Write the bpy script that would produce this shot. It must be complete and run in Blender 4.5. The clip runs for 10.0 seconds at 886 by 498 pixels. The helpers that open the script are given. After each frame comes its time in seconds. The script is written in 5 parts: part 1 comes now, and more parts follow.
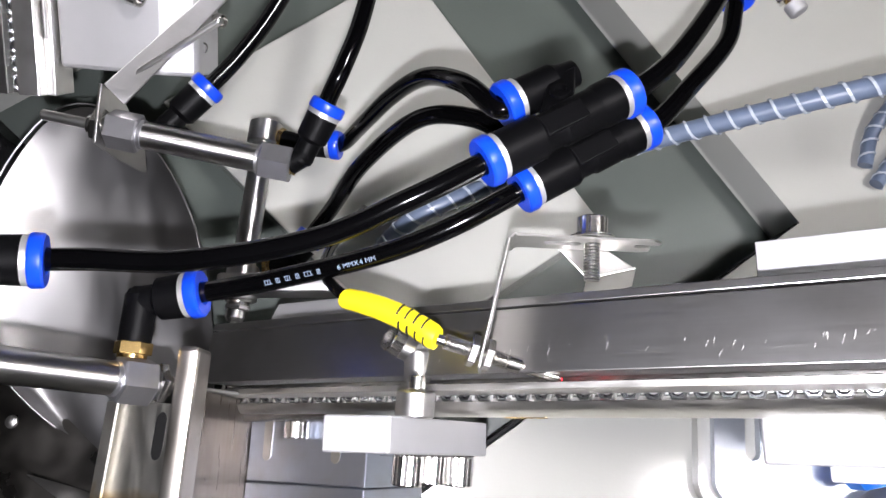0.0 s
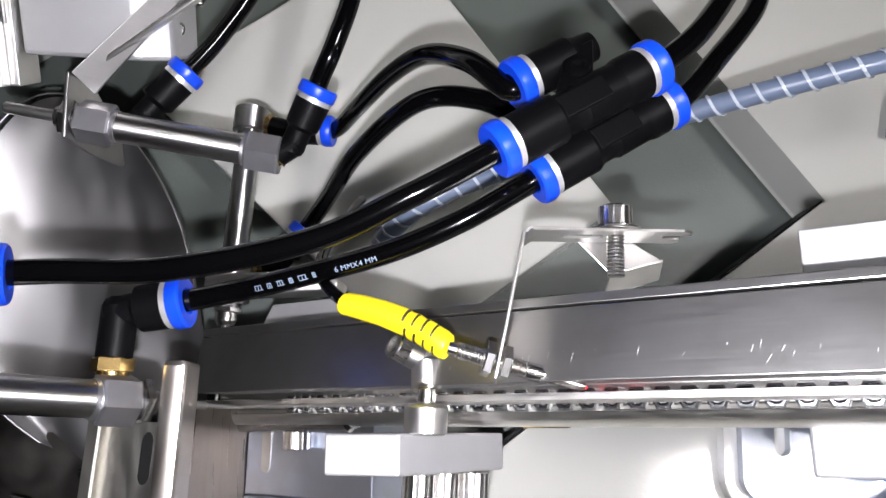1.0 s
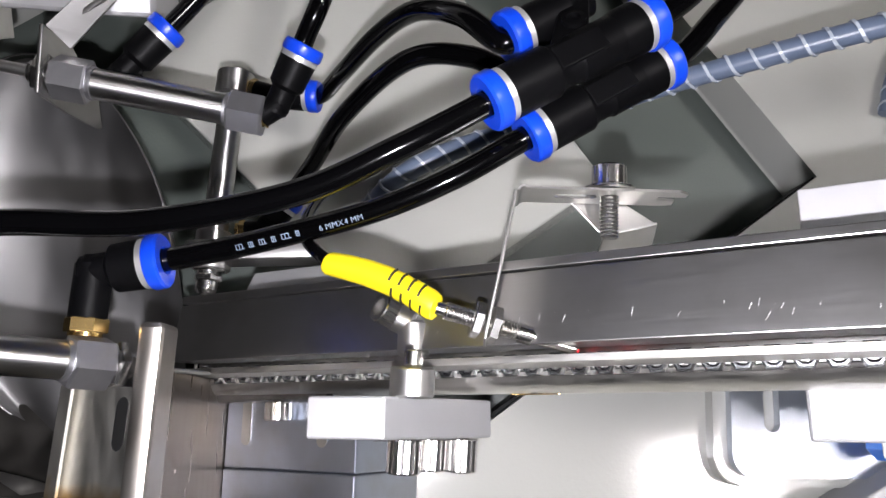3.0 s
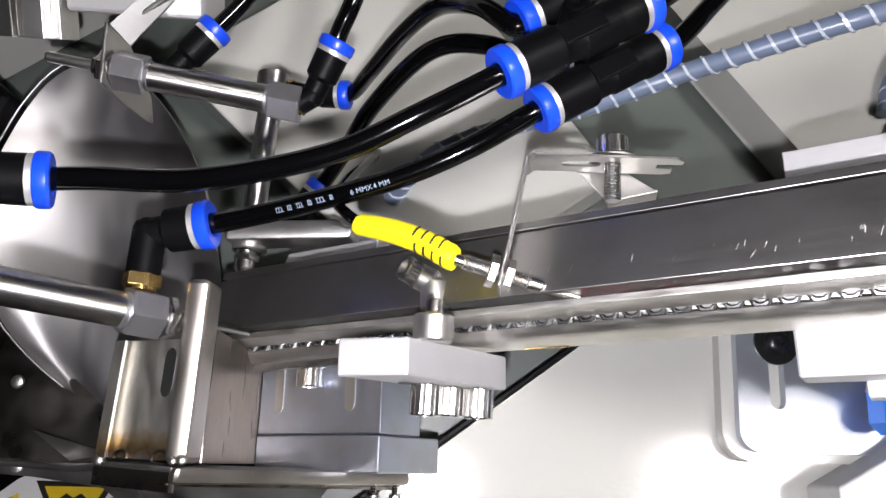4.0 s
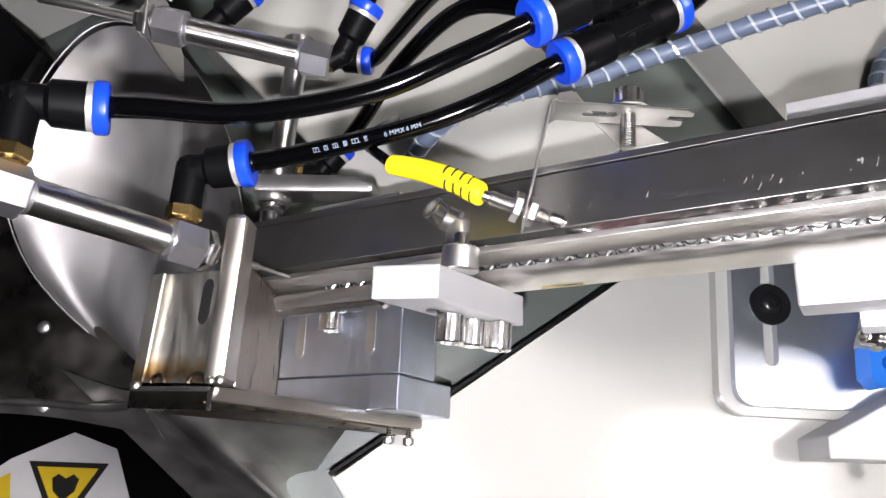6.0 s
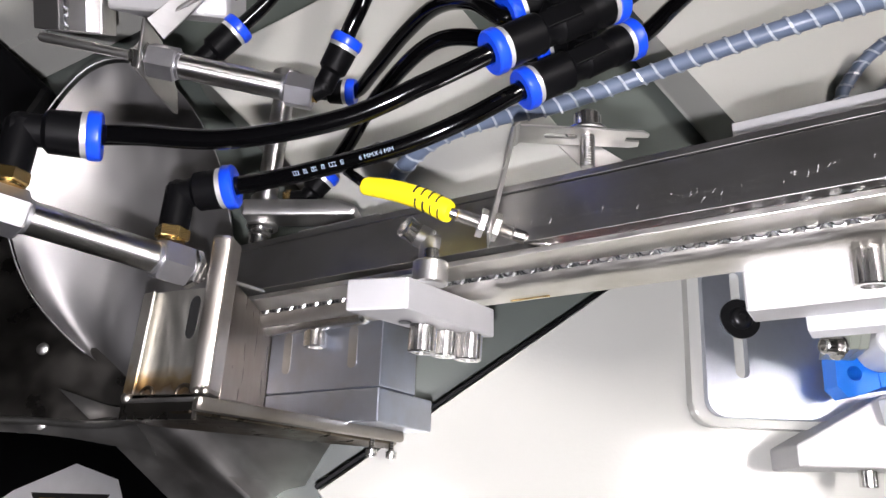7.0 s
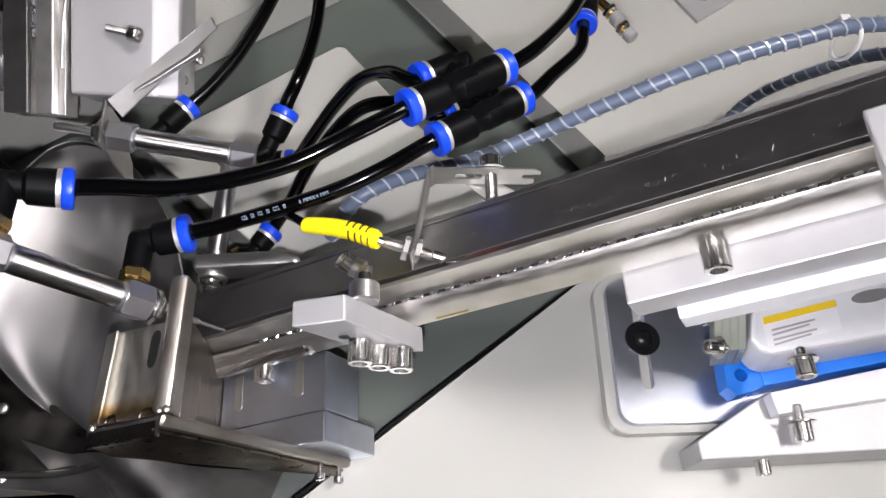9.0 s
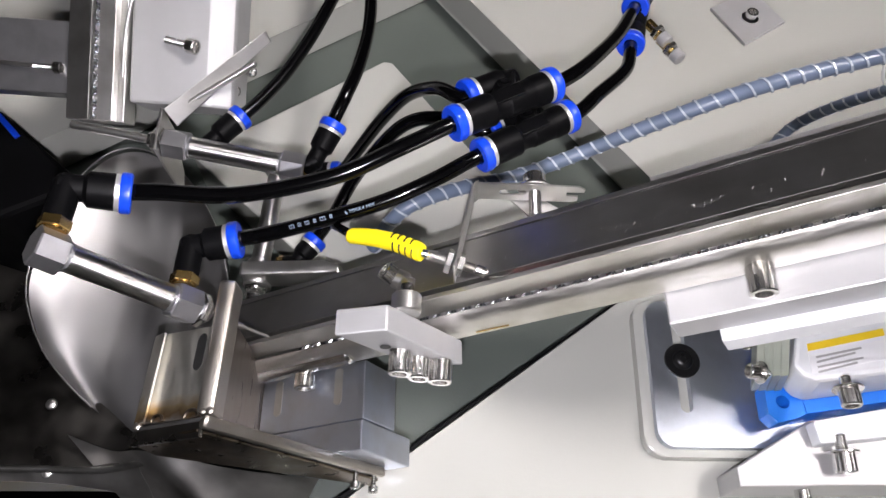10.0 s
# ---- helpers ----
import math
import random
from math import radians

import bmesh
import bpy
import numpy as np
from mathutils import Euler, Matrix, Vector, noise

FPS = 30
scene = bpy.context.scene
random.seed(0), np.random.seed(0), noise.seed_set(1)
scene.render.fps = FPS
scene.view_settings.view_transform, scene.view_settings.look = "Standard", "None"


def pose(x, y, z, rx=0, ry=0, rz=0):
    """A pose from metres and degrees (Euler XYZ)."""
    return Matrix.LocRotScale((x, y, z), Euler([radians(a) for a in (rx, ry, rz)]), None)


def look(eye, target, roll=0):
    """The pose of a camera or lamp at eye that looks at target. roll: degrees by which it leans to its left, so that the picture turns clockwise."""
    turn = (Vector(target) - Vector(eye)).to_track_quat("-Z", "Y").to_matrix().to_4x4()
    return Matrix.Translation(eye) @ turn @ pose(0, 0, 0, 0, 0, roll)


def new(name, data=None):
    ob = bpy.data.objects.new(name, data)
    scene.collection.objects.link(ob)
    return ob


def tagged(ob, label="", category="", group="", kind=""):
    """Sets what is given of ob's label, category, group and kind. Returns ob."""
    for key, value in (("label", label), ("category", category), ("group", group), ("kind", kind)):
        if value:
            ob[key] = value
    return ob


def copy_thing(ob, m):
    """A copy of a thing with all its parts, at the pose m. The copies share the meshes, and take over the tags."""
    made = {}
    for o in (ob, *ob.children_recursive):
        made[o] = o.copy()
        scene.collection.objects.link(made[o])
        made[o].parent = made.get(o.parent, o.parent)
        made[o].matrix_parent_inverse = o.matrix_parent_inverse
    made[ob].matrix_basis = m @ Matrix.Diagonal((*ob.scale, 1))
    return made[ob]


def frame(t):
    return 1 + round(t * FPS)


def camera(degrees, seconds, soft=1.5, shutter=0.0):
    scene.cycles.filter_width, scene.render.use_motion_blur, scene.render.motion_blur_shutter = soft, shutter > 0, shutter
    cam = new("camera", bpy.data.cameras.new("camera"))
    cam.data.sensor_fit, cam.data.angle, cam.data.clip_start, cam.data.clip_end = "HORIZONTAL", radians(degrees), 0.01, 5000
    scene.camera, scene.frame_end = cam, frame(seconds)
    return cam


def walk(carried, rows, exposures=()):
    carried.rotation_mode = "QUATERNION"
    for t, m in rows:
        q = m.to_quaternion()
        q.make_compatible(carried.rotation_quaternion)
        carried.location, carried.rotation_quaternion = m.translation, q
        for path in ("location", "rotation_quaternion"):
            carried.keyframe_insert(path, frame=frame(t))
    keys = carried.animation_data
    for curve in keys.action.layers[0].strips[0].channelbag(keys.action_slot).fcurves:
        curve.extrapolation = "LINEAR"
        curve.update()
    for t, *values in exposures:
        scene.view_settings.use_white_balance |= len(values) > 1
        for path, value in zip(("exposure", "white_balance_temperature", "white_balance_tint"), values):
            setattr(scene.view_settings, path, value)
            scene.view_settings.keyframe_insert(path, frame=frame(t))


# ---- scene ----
cam = camera(62.8, 10.0)
PATH = [
    (0, (0.01254, 0.01368, 0.30780), (0.0412, 0.5510, -1.6185), 5.00),
    (0.5, (0.01395, 0.02498, 0.29858), (0.0528, 0.5282, -1.6367), 4.32),
    (1, (0.00960, 0.02423, 0.28966), (0.0502, 0.5006, -1.6524), 5.17),
    (1.5, (0.00678, 0.02929, 0.27734), (0.0702, 0.4287, -1.6813), 9.25),
    (2, (0.00044, 0.03261, 0.26792), (0.0886, 0.3997, -1.6961), 14.35),
    (2.2, (0.00212, 0.03306, 0.26765), (0.0921, 0.3934, -1.6976), 14.91),
    (3.3, (0.00950, 0.00665, 0.28968), (0.0815, 0.5104, -1.6445), 8.84),
    (3.5, (0.00850, 0.00017, 0.29358), (0.0516, 0.5223, -1.6366), 5.81),
    (4, (0.00999, -0.00942, 0.29471), (0.0249, 0.5638, -1.6213), 2.66),
    (4.5, (0.01077, -0.02044, 0.29605), (0.0131, 0.5631, -1.6169), 1.33),
    (5, (0.00904, -0.02921, 0.29782), (0.0098, 0.5675, -1.6111), 1.52),
    (5.2, (0.00700, -0.03142, 0.29901), (0.0120, 0.5524, -1.6139), 2.02),
    (6.3, (-0.00281, -0.03610, 0.30368), (0.0607, 0.5895, -1.5949), 8.31),
    (6.5, (0.00345, -0.03782, 0.30567), (0.0280, 0.6046, -1.5882), 4.49),
    (7, (0.00911, -0.04417, 0.31320), (0.0436, 0.6490, -1.5625), 4.64),
    (7.5, (0.01385, -0.05430, 0.32185), (0.0641, 0.7076, -1.5267), 4.80),
    (8, (0.01593, -0.06585, 0.32888), (0.1022, 0.7521, -1.4942), 6.12),
    (8.5, (0.00970, -0.08207, 0.33623), (0.1243, 0.8221, -1.4440), 6.37),
    (9, (0.01353, -0.08433, 0.33917), (0.1994, 0.8579, -1.4151), 8.92),
    (9.5, (0.01100, -0.08465, 0.34143), (0.1593, 0.9118, -1.3863), 7.19),
    (10, (0.01024, -0.08631, 0.34114), (0.1014, 0.8972, -1.3979), 5.66),
]
walk(cam, [(t, look(eye, target, roll)) for t, eye, target, roll in PATH],
     [(0, 0.16, 6350, 16), (0.5, 0.14, 6350, 16), (1.0, -0.13, 6350, 16), (1.5, -0.36, 6350, 16), (2.2, -0.50, 6350, 16), (3.3, -0.32, 6450, 16), (4.0, -0.02, 6500, 16), (4.5, 0.18, 6500, 16), (6.5, 0.27, 6500, 17), (8.0, 0.26, 6500, 17), (9.0, 0.20, 6500, 17), (10.0, 0.28, 6500, 17)])

# ---- light ----
world = bpy.data.worlds.new("workshop_air")
scene.world = world
world.use_nodes = True
world.node_tree.nodes["Background"].inputs["Color"].default_value = (0.80, 0.88, 1.0, 1)
world.node_tree.nodes["Background"].inputs["Strength"].default_value = 0.005
scene.view_settings.exposure = 0.0


# ---- materials ----
def node_material(name, colour, rough=0.5, metal=0.0, grain=0.0, scale=400.0, stretch=(1, 1, 1), bump=0.0, tint=None,
                  tint_scale=40.0, coat=0.0, rough_var=0.0, transmission=0.0, spec=0.5):
    """A principled surface whose colour, roughness and relief vary at two scales."""
    m = bpy.data.materials.new(name)
    m.use_nodes = True
    nt = m.node_tree
    b = nt.nodes["Principled BSDF"]
    b.inputs["Metallic"].default_value = metal
    b.inputs["Roughness"].default_value = rough
    b.inputs["Coat Weight"].default_value = coat
    b.inputs["Coat Roughness"].default_value = 0.08
    b.inputs["Transmission Weight"].default_value = transmission
    b.inputs["Specular IOR Level"].default_value = spec
    tc = nt.nodes.new("ShaderNodeTexCoord")
    mp = nt.nodes.new("ShaderNodeMapping")
    mp.inputs["Scale"].default_value = stretch
    nt.links.new(tc.outputs["Object"], mp.inputs["Vector"])
    fine = nt.nodes.new("ShaderNodeTexNoise")
    fine.inputs["Scale"].default_value, fine.inputs["Detail"].default_value = scale, 5
    coarse = nt.nodes.new("ShaderNodeTexNoise")
    coarse.inputs["Scale"].default_value, coarse.inputs["Detail"].default_value = tint_scale, 4
    nt.links.new(mp.outputs["Vector"], fine.inputs["Vector"])
    nt.links.new(tc.outputs["Object"], coarse.inputs["Vector"])
    mix = nt.nodes.new("ShaderNodeMix")
    mix.data_type = "RGBA"
    mix.inputs["A"].default_value = (*colour, 1)
    mix.inputs["B"].default_value = (*(tint or [c * 0.75 for c in colour]), 1)
    ramp = nt.nodes.new("ShaderNodeMapRange")
    ramp.inputs["From Min"].default_value, ramp.inputs["From Max"].default_value = 0.42, 0.72
    nt.links.new(coarse.outputs["Fac"], ramp.inputs["Value"])
    nt.links.new(ramp.outputs["Result"], mix.inputs["Factor"])
    shade = nt.nodes.new("ShaderNodeMix")
    shade.data_type, shade.blend_type = "RGBA", "MULTIPLY"
    shade.inputs["Factor"].default_value = grain
    nt.links.new(mix.outputs["Result"], shade.inputs["A"])
    nt.links.new(fine.outputs["Fac"], shade.inputs["B"])
    nt.links.new(shade.outputs["Result"], b.inputs["Base Color"])
    if rough_var:
        rr = nt.nodes.new("ShaderNodeMapRange")
        rr.inputs["From Min"].default_value, rr.inputs["From Max"].default_value = 0.3, 0.7
        rr.inputs["To Min"].default_value, rr.inputs["To Max"].default_value = max(0.02, rough - rough_var), rough + rough_var
        nt.links.new(fine.outputs["Fac"], rr.inputs["Value"])
        nt.links.new(rr.outputs["Result"], b.inputs["Roughness"])
    if bump:
        bp = nt.nodes.new("ShaderNodeBump")
        bp.inputs["Strength"].default_value, bp.inputs["Distance"].default_value = bump, 0.0004
        nt.links.new(fine.outputs["Fac"], bp.inputs["Height"])
        nt.links.new(bp.outputs["Normal"], b.inputs["Normal"])
    return m


def glow_material(name, colour, strength):
    m = node_material(name, colour, 0.4)
    b = m.node_tree.nodes["Principled BSDF"]
    b.inputs["Emission Color"].default_value = (*colour, 1)
    b.inputs["Emission Strength"].default_value = strength
    return m


CREAM = node_material("cream_powder_coat", (0.435, 0.437, 0.405), 0.13, bump=0.14, scale=520, tint=(0.41, 0.414, 0.382), tint_scale=9, rough_var=0.04)
SAGE = node_material("grey_green_paint", (0.100, 0.116, 0.104), 0.36, bump=0.2, scale=900, tint=(0.084, 0.098, 0.088), tint_scale=12)
STEEL = node_material("polished_steel", (0.74, 0.73, 0.71), 0.34, 1.0, grain=0.05, scale=500, rough_var=0.02, tint=(0.55, 0.54, 0.51), tint_scale=60)
CHROME = node_material("bright_nickel", (0.84, 0.83, 0.81), 0.23, 1.0, grain=0.1, scale=600, tint=(0.6, 0.58, 0.54), tint_scale=150)
BARREL = node_material("turned_stainless", (0.72, 0.71, 0.70), 0.33, 1.0, grain=0.06, scale=900, tint=(0.66, 0.65, 0.64))
BRUSHED = node_material("brushed_dark_steel", (0.53, 0.525, 0.515), 0.35, 1.0, grain=0.08, scale=420, stretch=(0.15, 4, 0.15), rough_var=0.02, bump=0.004, tint=(0.42, 0.41, 0.39), tint_scale=45)
STRIP = node_material("milled_steel_strip", (0.74, 0.72, 0.68), 0.40, 1.0, grain=0.10, scale=350, stretch=(0.3, 3, 0.3), rough_var=0.1, bump=0.06, tint=(0.5, 0.48, 0.42), tint_scale=30)
SHEET = node_material("rolled_stainless_sheet", (0.39, 0.385, 0.385), 0.46, 1.0, grain=0.16, scale=90, stretch=(1, 0.15, 1), rough_var=0.08, bump=0.06, tint=(0.44, 0.435, 0.43), tint_scale=22)
# Shade inside the hopper is put into this dark steel colour.
DARKSHEET = node_material("dark_mottled_steel", (0.28, 0.265, 0.245), 0.33, 1.0, grain=0.4, scale=60, rough_var=0.10, bump=1.0, tint=(0.07, 0.065, 0.06), tint_scale=16)
ALU = node_material("anodised_aluminium", (0.52, 0.52, 0.525), 0.60, 0.8, grain=0.08, scale=900, bump=0.05, rough_var=0.04, tint=(0.55, 0.55, 0.56), tint_scale=50)
ALUBLUE = node_material("machined_aluminium", (0.54, 0.585, 0.68), 0.36, 1.0, grain=0.08, scale=300, stretch=(3, 0.1, 3), bump=0.03, rough_var=0.06, tint=(0.47, 0.49, 0.53), tint_scale=60)
PLATE = node_material("satin_zinc_plate", (0.60, 0.64, 0.71), 0.42, 1.0, rough_var=0.02, grain=0.10, scale=1400, tint=(0.40, 0.43, 0.48), tint_scale=30)
HOSE = node_material("black_polyurethane", (0.0012, 0.0012, 0.0014), 0.11, coat=0.0, bump=0.02, scale=120, spec=0.35)
BLACK = node_material("black_moulded_plastic", (0.002, 0.002, 0.0023), 0.45, bump=0.10, scale=1500, rough_var=0.08, tint=(0.0030, 0.0030, 0.0035), spec=0.08)
BLUE = node_material("blue_release_plastic", (0.004, 0.055, 0.62), 0.33, scale=600, bump=0.03, tint=(0.004, 0.045, 0.54))
BLUEPAINT = node_material("blue_anodised_plate", (0.012, 0.20, 0.78), 0.35, scale=700, bump=0.05, tint=(0.01, 0.17, 0.66))
BRASS = node_material("brass", (0.72, 0.50, 0.20), 0.25, 1.0, grain=0.2, scale=500, tint=(0.55, 0.36, 0.13), tint_scale=120)
YELLOW = node_material("yellow_rubber", (0.92, 0.74, 0.008), 0.42, scale=900, bump=0.05, tint=(0.85, 0.67, 0.006))
BLACKOX = node_material("black_oxide_steel", (0.05, 0.05, 0.052), 0.30, 0.8, grain=0.2, scale=700)
WHITE = node_material("white_sprayed_metal", (0.74, 0.75, 0.77), 0.38, scale=1200, bump=0.1, tint=(0.68, 0.69, 0.71))
PAPER = node_material("white_vinyl", (0.82, 0.82, 0.84), 0.4, scale=400, tint=(0.76, 0.76, 0.78))
SIGN = node_material("yellow_vinyl", (0.86, 0.60, 0.03), 0.4, scale=400, tint=(0.80, 0.54, 0.02))
INK = node_material("black_ink", (0.012, 0.012, 0.012), 0.5, scale=400)
PRINT = node_material("pale_blue_print", (0.19, 0.25, 0.33), 0.5, scale=400)
WRAP = node_material("translucent_spiral_wrap", (0.62, 0.68, 0.76), 0.22, transmission=0.35, scale=300, tint=(0.52, 0.58, 0.66))
CABLE = node_material("slate_blue_cable", (0.12, 0.155, 0.225), 0.35, scale=300)
SLEEVE = node_material("dull_nickel_sleeve", (0.80, 0.79, 0.77), 0.38, 0.75, grain=0.05, scale=600)
NYLON = node_material("natural_nylon", (0.75, 0.75, 0.73), 0.4, scale=300)
NUT = node_material("zinc_plated_nut", (0.60, 0.62, 0.65), 0.19, 1.0, grain=0.15, scale=900, tint=(0.54, 0.56, 0.58), tint_scale=200)
# Colour of the added, unseen walls; kept dark so the steel mirrors little light.
WALL = node_material("unseen_room_grey", (0.06, 0.06, 0.06), 0.8, scale=30, bump=0.1)
CONCRETE = node_material("sealed_concrete", (0.16, 0.16, 0.155), 0.6, scale=40, bump=0.1, tint=(0.12, 0.12, 0.115), tint_scale=3)
SCORE = node_material("bright_scored_metal", (0.80, 0.79, 0.77), 0.65, 0.5, scale=600)
CAPGREY = node_material("dark_satin_aluminium", (0.56, 0.56, 0.58), 0.38, 0.95, grain=0.10, scale=700, bump=0.05, rough_var=0.05, tint=(0.46, 0.46, 0.48), tint_scale=80)
BROWNED = node_material("heat_browned_steel", (0.22, 0.18, 0.135), 0.34, 1.0, grain=0.3, scale=150, bump=0.15, rough_var=0.1, tint=(0.10, 0.085, 0.07), tint_scale=60)
STRAW = node_material("straw_tinted_steel", (0.36, 0.32, 0.28), 0.32, 1.0, grain=0.15, scale=160, stretch=(2, 0.2, 2), rough_var=0.06, tint=(0.32, 0.27, 0.22), tint_scale=50)
DIM = node_material("worn_polished_steel", (0.74, 0.73, 0.71), 0.40, 1.0, grain=0.2, scale=70, bump=0.25, rough_var=0.06, tint=(0.38, 0.365, 0.35), tint_scale=30)
SATIN = node_material("satin_brown_steel", (0.56, 0.53, 0.485), 0.36, 1.0, grain=0.10, scale=260, stretch=(2, 0.2, 2), rough_var=0.03, tint=(0.44, 0.40, 0.35), tint_scale=50)
FIBRE = node_material("pale_fibreglass", (0.44, 0.47, 0.40), 0.28, scale=300, stretch=(6, 0.3, 0.3), grain=0.25, transmission=0.15, tint=(0.33, 0.36, 0.30))
FLASH_LIGHT = glow_material("led_lens", (0.97, 0.97, 1.0), 13200.0)
TUBE_LIGHT = glow_material("lamp_diffuser", (1.0, 0.975, 0.94), 100.0)
RED = glow_material("red_sensor_glow", (1.0, 0.02, 0.03), 6.0)


def tinted_steel():
    """Bare stainless with straw and brown heat colours along the welded edge."""
    m = node_material("heat_tinted_stainless", (0.84, 0.82, 0.76), 0.46, 1.0, grain=0.08, scale=200, stretch=(2, 0.3, 2), rough_var=0.08, bump=0.06)
    nt = m.node_tree
    b = nt.nodes["Principled BSDF"]
    base = b.inputs["Base Color"].links[0].from_socket
    tc = nt.nodes.new("ShaderNodeTexCoord")
    sep = nt.nodes.new("ShaderNodeSeparateXYZ")
    nt.links.new(tc.outputs["Object"], sep.inputs["Vector"])
    wob = nt.nodes.new("ShaderNodeTexNoise")
    wob.inputs["Scale"].default_value = 120
    nt.links.new(tc.outputs["Object"], wob.inputs["Vector"])
    add = nt.nodes.new("ShaderNodeMath")
    add.operation = "MULTIPLY_ADD"
    add.inputs[1].default_value = 0.012
    nt.links.new(wob.outputs["Fac"], add.inputs[0])
    nt.links.new(sep.outputs["Y"], add.inputs[2])
    ramp = nt.nodes.new("ShaderNodeValToRGB")
    for at, col in ((0.0, (0.55, 0.52, 0.50, 1)), (0.2, (0.36, 0.25, 0.15, 1)), (0.5, (0.70, 0.55, 0.34, 1)), (0.9, (1, 0.97, 0.92, 1))):
        e = ramp.color_ramp.elements.new(at)
        e.color = col
    ramp.color_ramp.elements.remove(ramp.color_ramp.elements[0])
    rng = nt.nodes.new("ShaderNodeMapRange")
    rng.inputs["From Min"].default_value, rng.inputs["From Max"].default_value = 0.0055, 0.0165
    nt.links.new(add.outputs[0], rng.inputs["Value"])
    nt.links.new(rng.outputs["Result"], ramp.inputs["Fac"])
    mul = nt.nodes.new("ShaderNodeMix")
    mul.data_type, mul.blend_type = "RGBA", "MULTIPLY"
    mul.inputs["Factor"].default_value = 1.0
    nt.links.new(base, mul.inputs["A"])
    nt.links.new(ramp.outputs["Color"], mul.inputs["B"])
    nt.links.new(mul.outputs["Result"], b.inputs["Base Color"])
    return m


TINTED = tinted_steel()


def turned(material):
    """Fine grooves round local z draw highlights out along the axis."""
    nt = material.node_tree
    b = nt.nodes["Principled BSDF"]
    tangent = nt.nodes.new("ShaderNodeTangent")
    tangent.direction_type, tangent.axis = "RADIAL", "Z"
    nt.links.new(tangent.outputs["Tangent"], b.inputs["Tangent"])
    b.inputs["Anisotropic"].default_value, b.inputs["Anisotropic Rotation"].default_value = 0.85, 0.25


turned(BARREL)


# ---- building tools ----
def V(*p):
    return Vector(p)


def frame_of(axis):
    """Two directions square to an axis."""
    a = Vector(axis).normalized()
    side = a.cross(Vector((0, 0, 1)))
    if side.length < 0.2:
        side = a.cross(Vector((0, 1, 0)))
    side.normalize()
    return a, side, a.cross(side)


def lathe(bm, base, axis, profile, seg=28, spin=0.0):
    """Turned body: profile rows are (distance along the axis, radius)."""
    a, e1, e2 = frame_of(axis)
    base = Vector(base)
    rings = []
    for h, r in profile:
        if r < 1e-6:
            rings.append([bm.verts.new(base + a * h)])
        else:
            rings.append([bm.verts.new(base + a * h + r * (math.cos(t) * e1 + math.sin(t) * e2))
                          for t in (2 * math.pi * k / seg + spin for k in range(seg))])
    for lo, hi in zip(rings, rings[1:]):
        n = max(len(lo), len(hi))
        for k in range(n):
            f = [lo[k % len(lo)], lo[(k + 1) % len(lo)], hi[(k + 1) % len(hi)], hi[k % len(hi)]]
            f = list(dict.fromkeys(f))
            if len(f) > 2:
                bm.faces.new(f)
    for ring, flip in ((rings[0], True), (rings[-1], False)):
        if len(ring) > 2:
            bm.faces.new(ring[::-1] if flip else ring)
    return bm


def rod(bm, p0, p1, r, seg=24, soft=0.0003):
    p0, p1 = Vector(p0), Vector(p1)
    n = (p1 - p0).length
    s = min(soft, r * 0.4, n * 0.3)
    return lathe(bm, p0, p1 - p0, [(0, r - s), (s, r), (n - s, r), (n, r - s)], seg)


def hexa(bm, p0, p1, r, spin=0.0, soft=0.0006):
    """Hexagonal bar with turned corners at both ends."""
    p0, p1 = Vector(p0), Vector(p1)
    n = (p1 - p0).length
    return lathe(bm, p0, p1 - p0, [(0, r - soft), (soft, r), (n - soft, r), (n, r - soft)], 6, spin)


def prism(bm, ring, way, soft=0.0004):
    """A polygon pushed along a vector, with softened edges."""
    low = [bm.verts.new(Vector(p)) for p in ring]
    high = [bm.verts.new(Vector(p) + Vector(way)) for p in ring]
    faces = [bm.faces.new(low[::-1]), bm.faces.new(high)]
    for k in range(len(low)):
        j = (k + 1) % len(low)
        faces.append(bm.faces.new([low[k], low[j], high[j], high[k]]))
    if soft:
        edges = list({e for f in faces for e in f.edges})
        bmesh.ops.bevel(bm, geom=edges, offset=soft, segments=2, affect="EDGES", profile=0.5)
    return bm


def box(bm, lo, hi, soft=0.0004):
    (x0, y0, z0), (x1, y1, z1) = lo, hi
    return prism(bm, [(x0, y0, z0), (x1, y0, z0), (x1, y1, z0), (x0, y1, z0)], (0, 0, z1 - z0), soft)


def plate_with_holes(bm, outer, holes, thick):
    """A flat plate (points in its top plane) with cut-outs through it."""
    edges = []
    for ring in (outer, *holes):
        vs = [bm.verts.new(Vector(p)) for p in ring]
        edges += [bm.edges.new((vs[k], vs[(k + 1) % len(vs)])) for k in range(len(vs))]
    got = bmesh.ops.triangle_fill(bm, use_beauty=True, use_dissolve=True, edges=edges)
    faces = [g for g in got["geom"] if isinstance(g, bmesh.types.BMFace)]
    ext = bmesh.ops.extrude_face_region(bm, geom=faces)
    for g in ext["geom"]:
        if isinstance(g, bmesh.types.BMVert):
            g.co += Vector(thick)
    return bm


def smooth_path(points, steps=10):
    """A curve through points (Catmull-Rom)."""
    p = [Vector(q) for q in points]
    p = [2 * p[0] - p[1], *p, 2 * p[-1] - p[-2]]
    out = []
    for a, b, c, d in zip(p, p[1:], p[2:], p[3:]):
        for k in range(steps):
            t = k / steps
            out.append(0.5 * (2 * b + (c - a) * t + (2 * a - 5 * b + 4 * c - d) * t * t + (3 * b - a - 3 * c + d) * t ** 3))
    return out + [p[-2]]


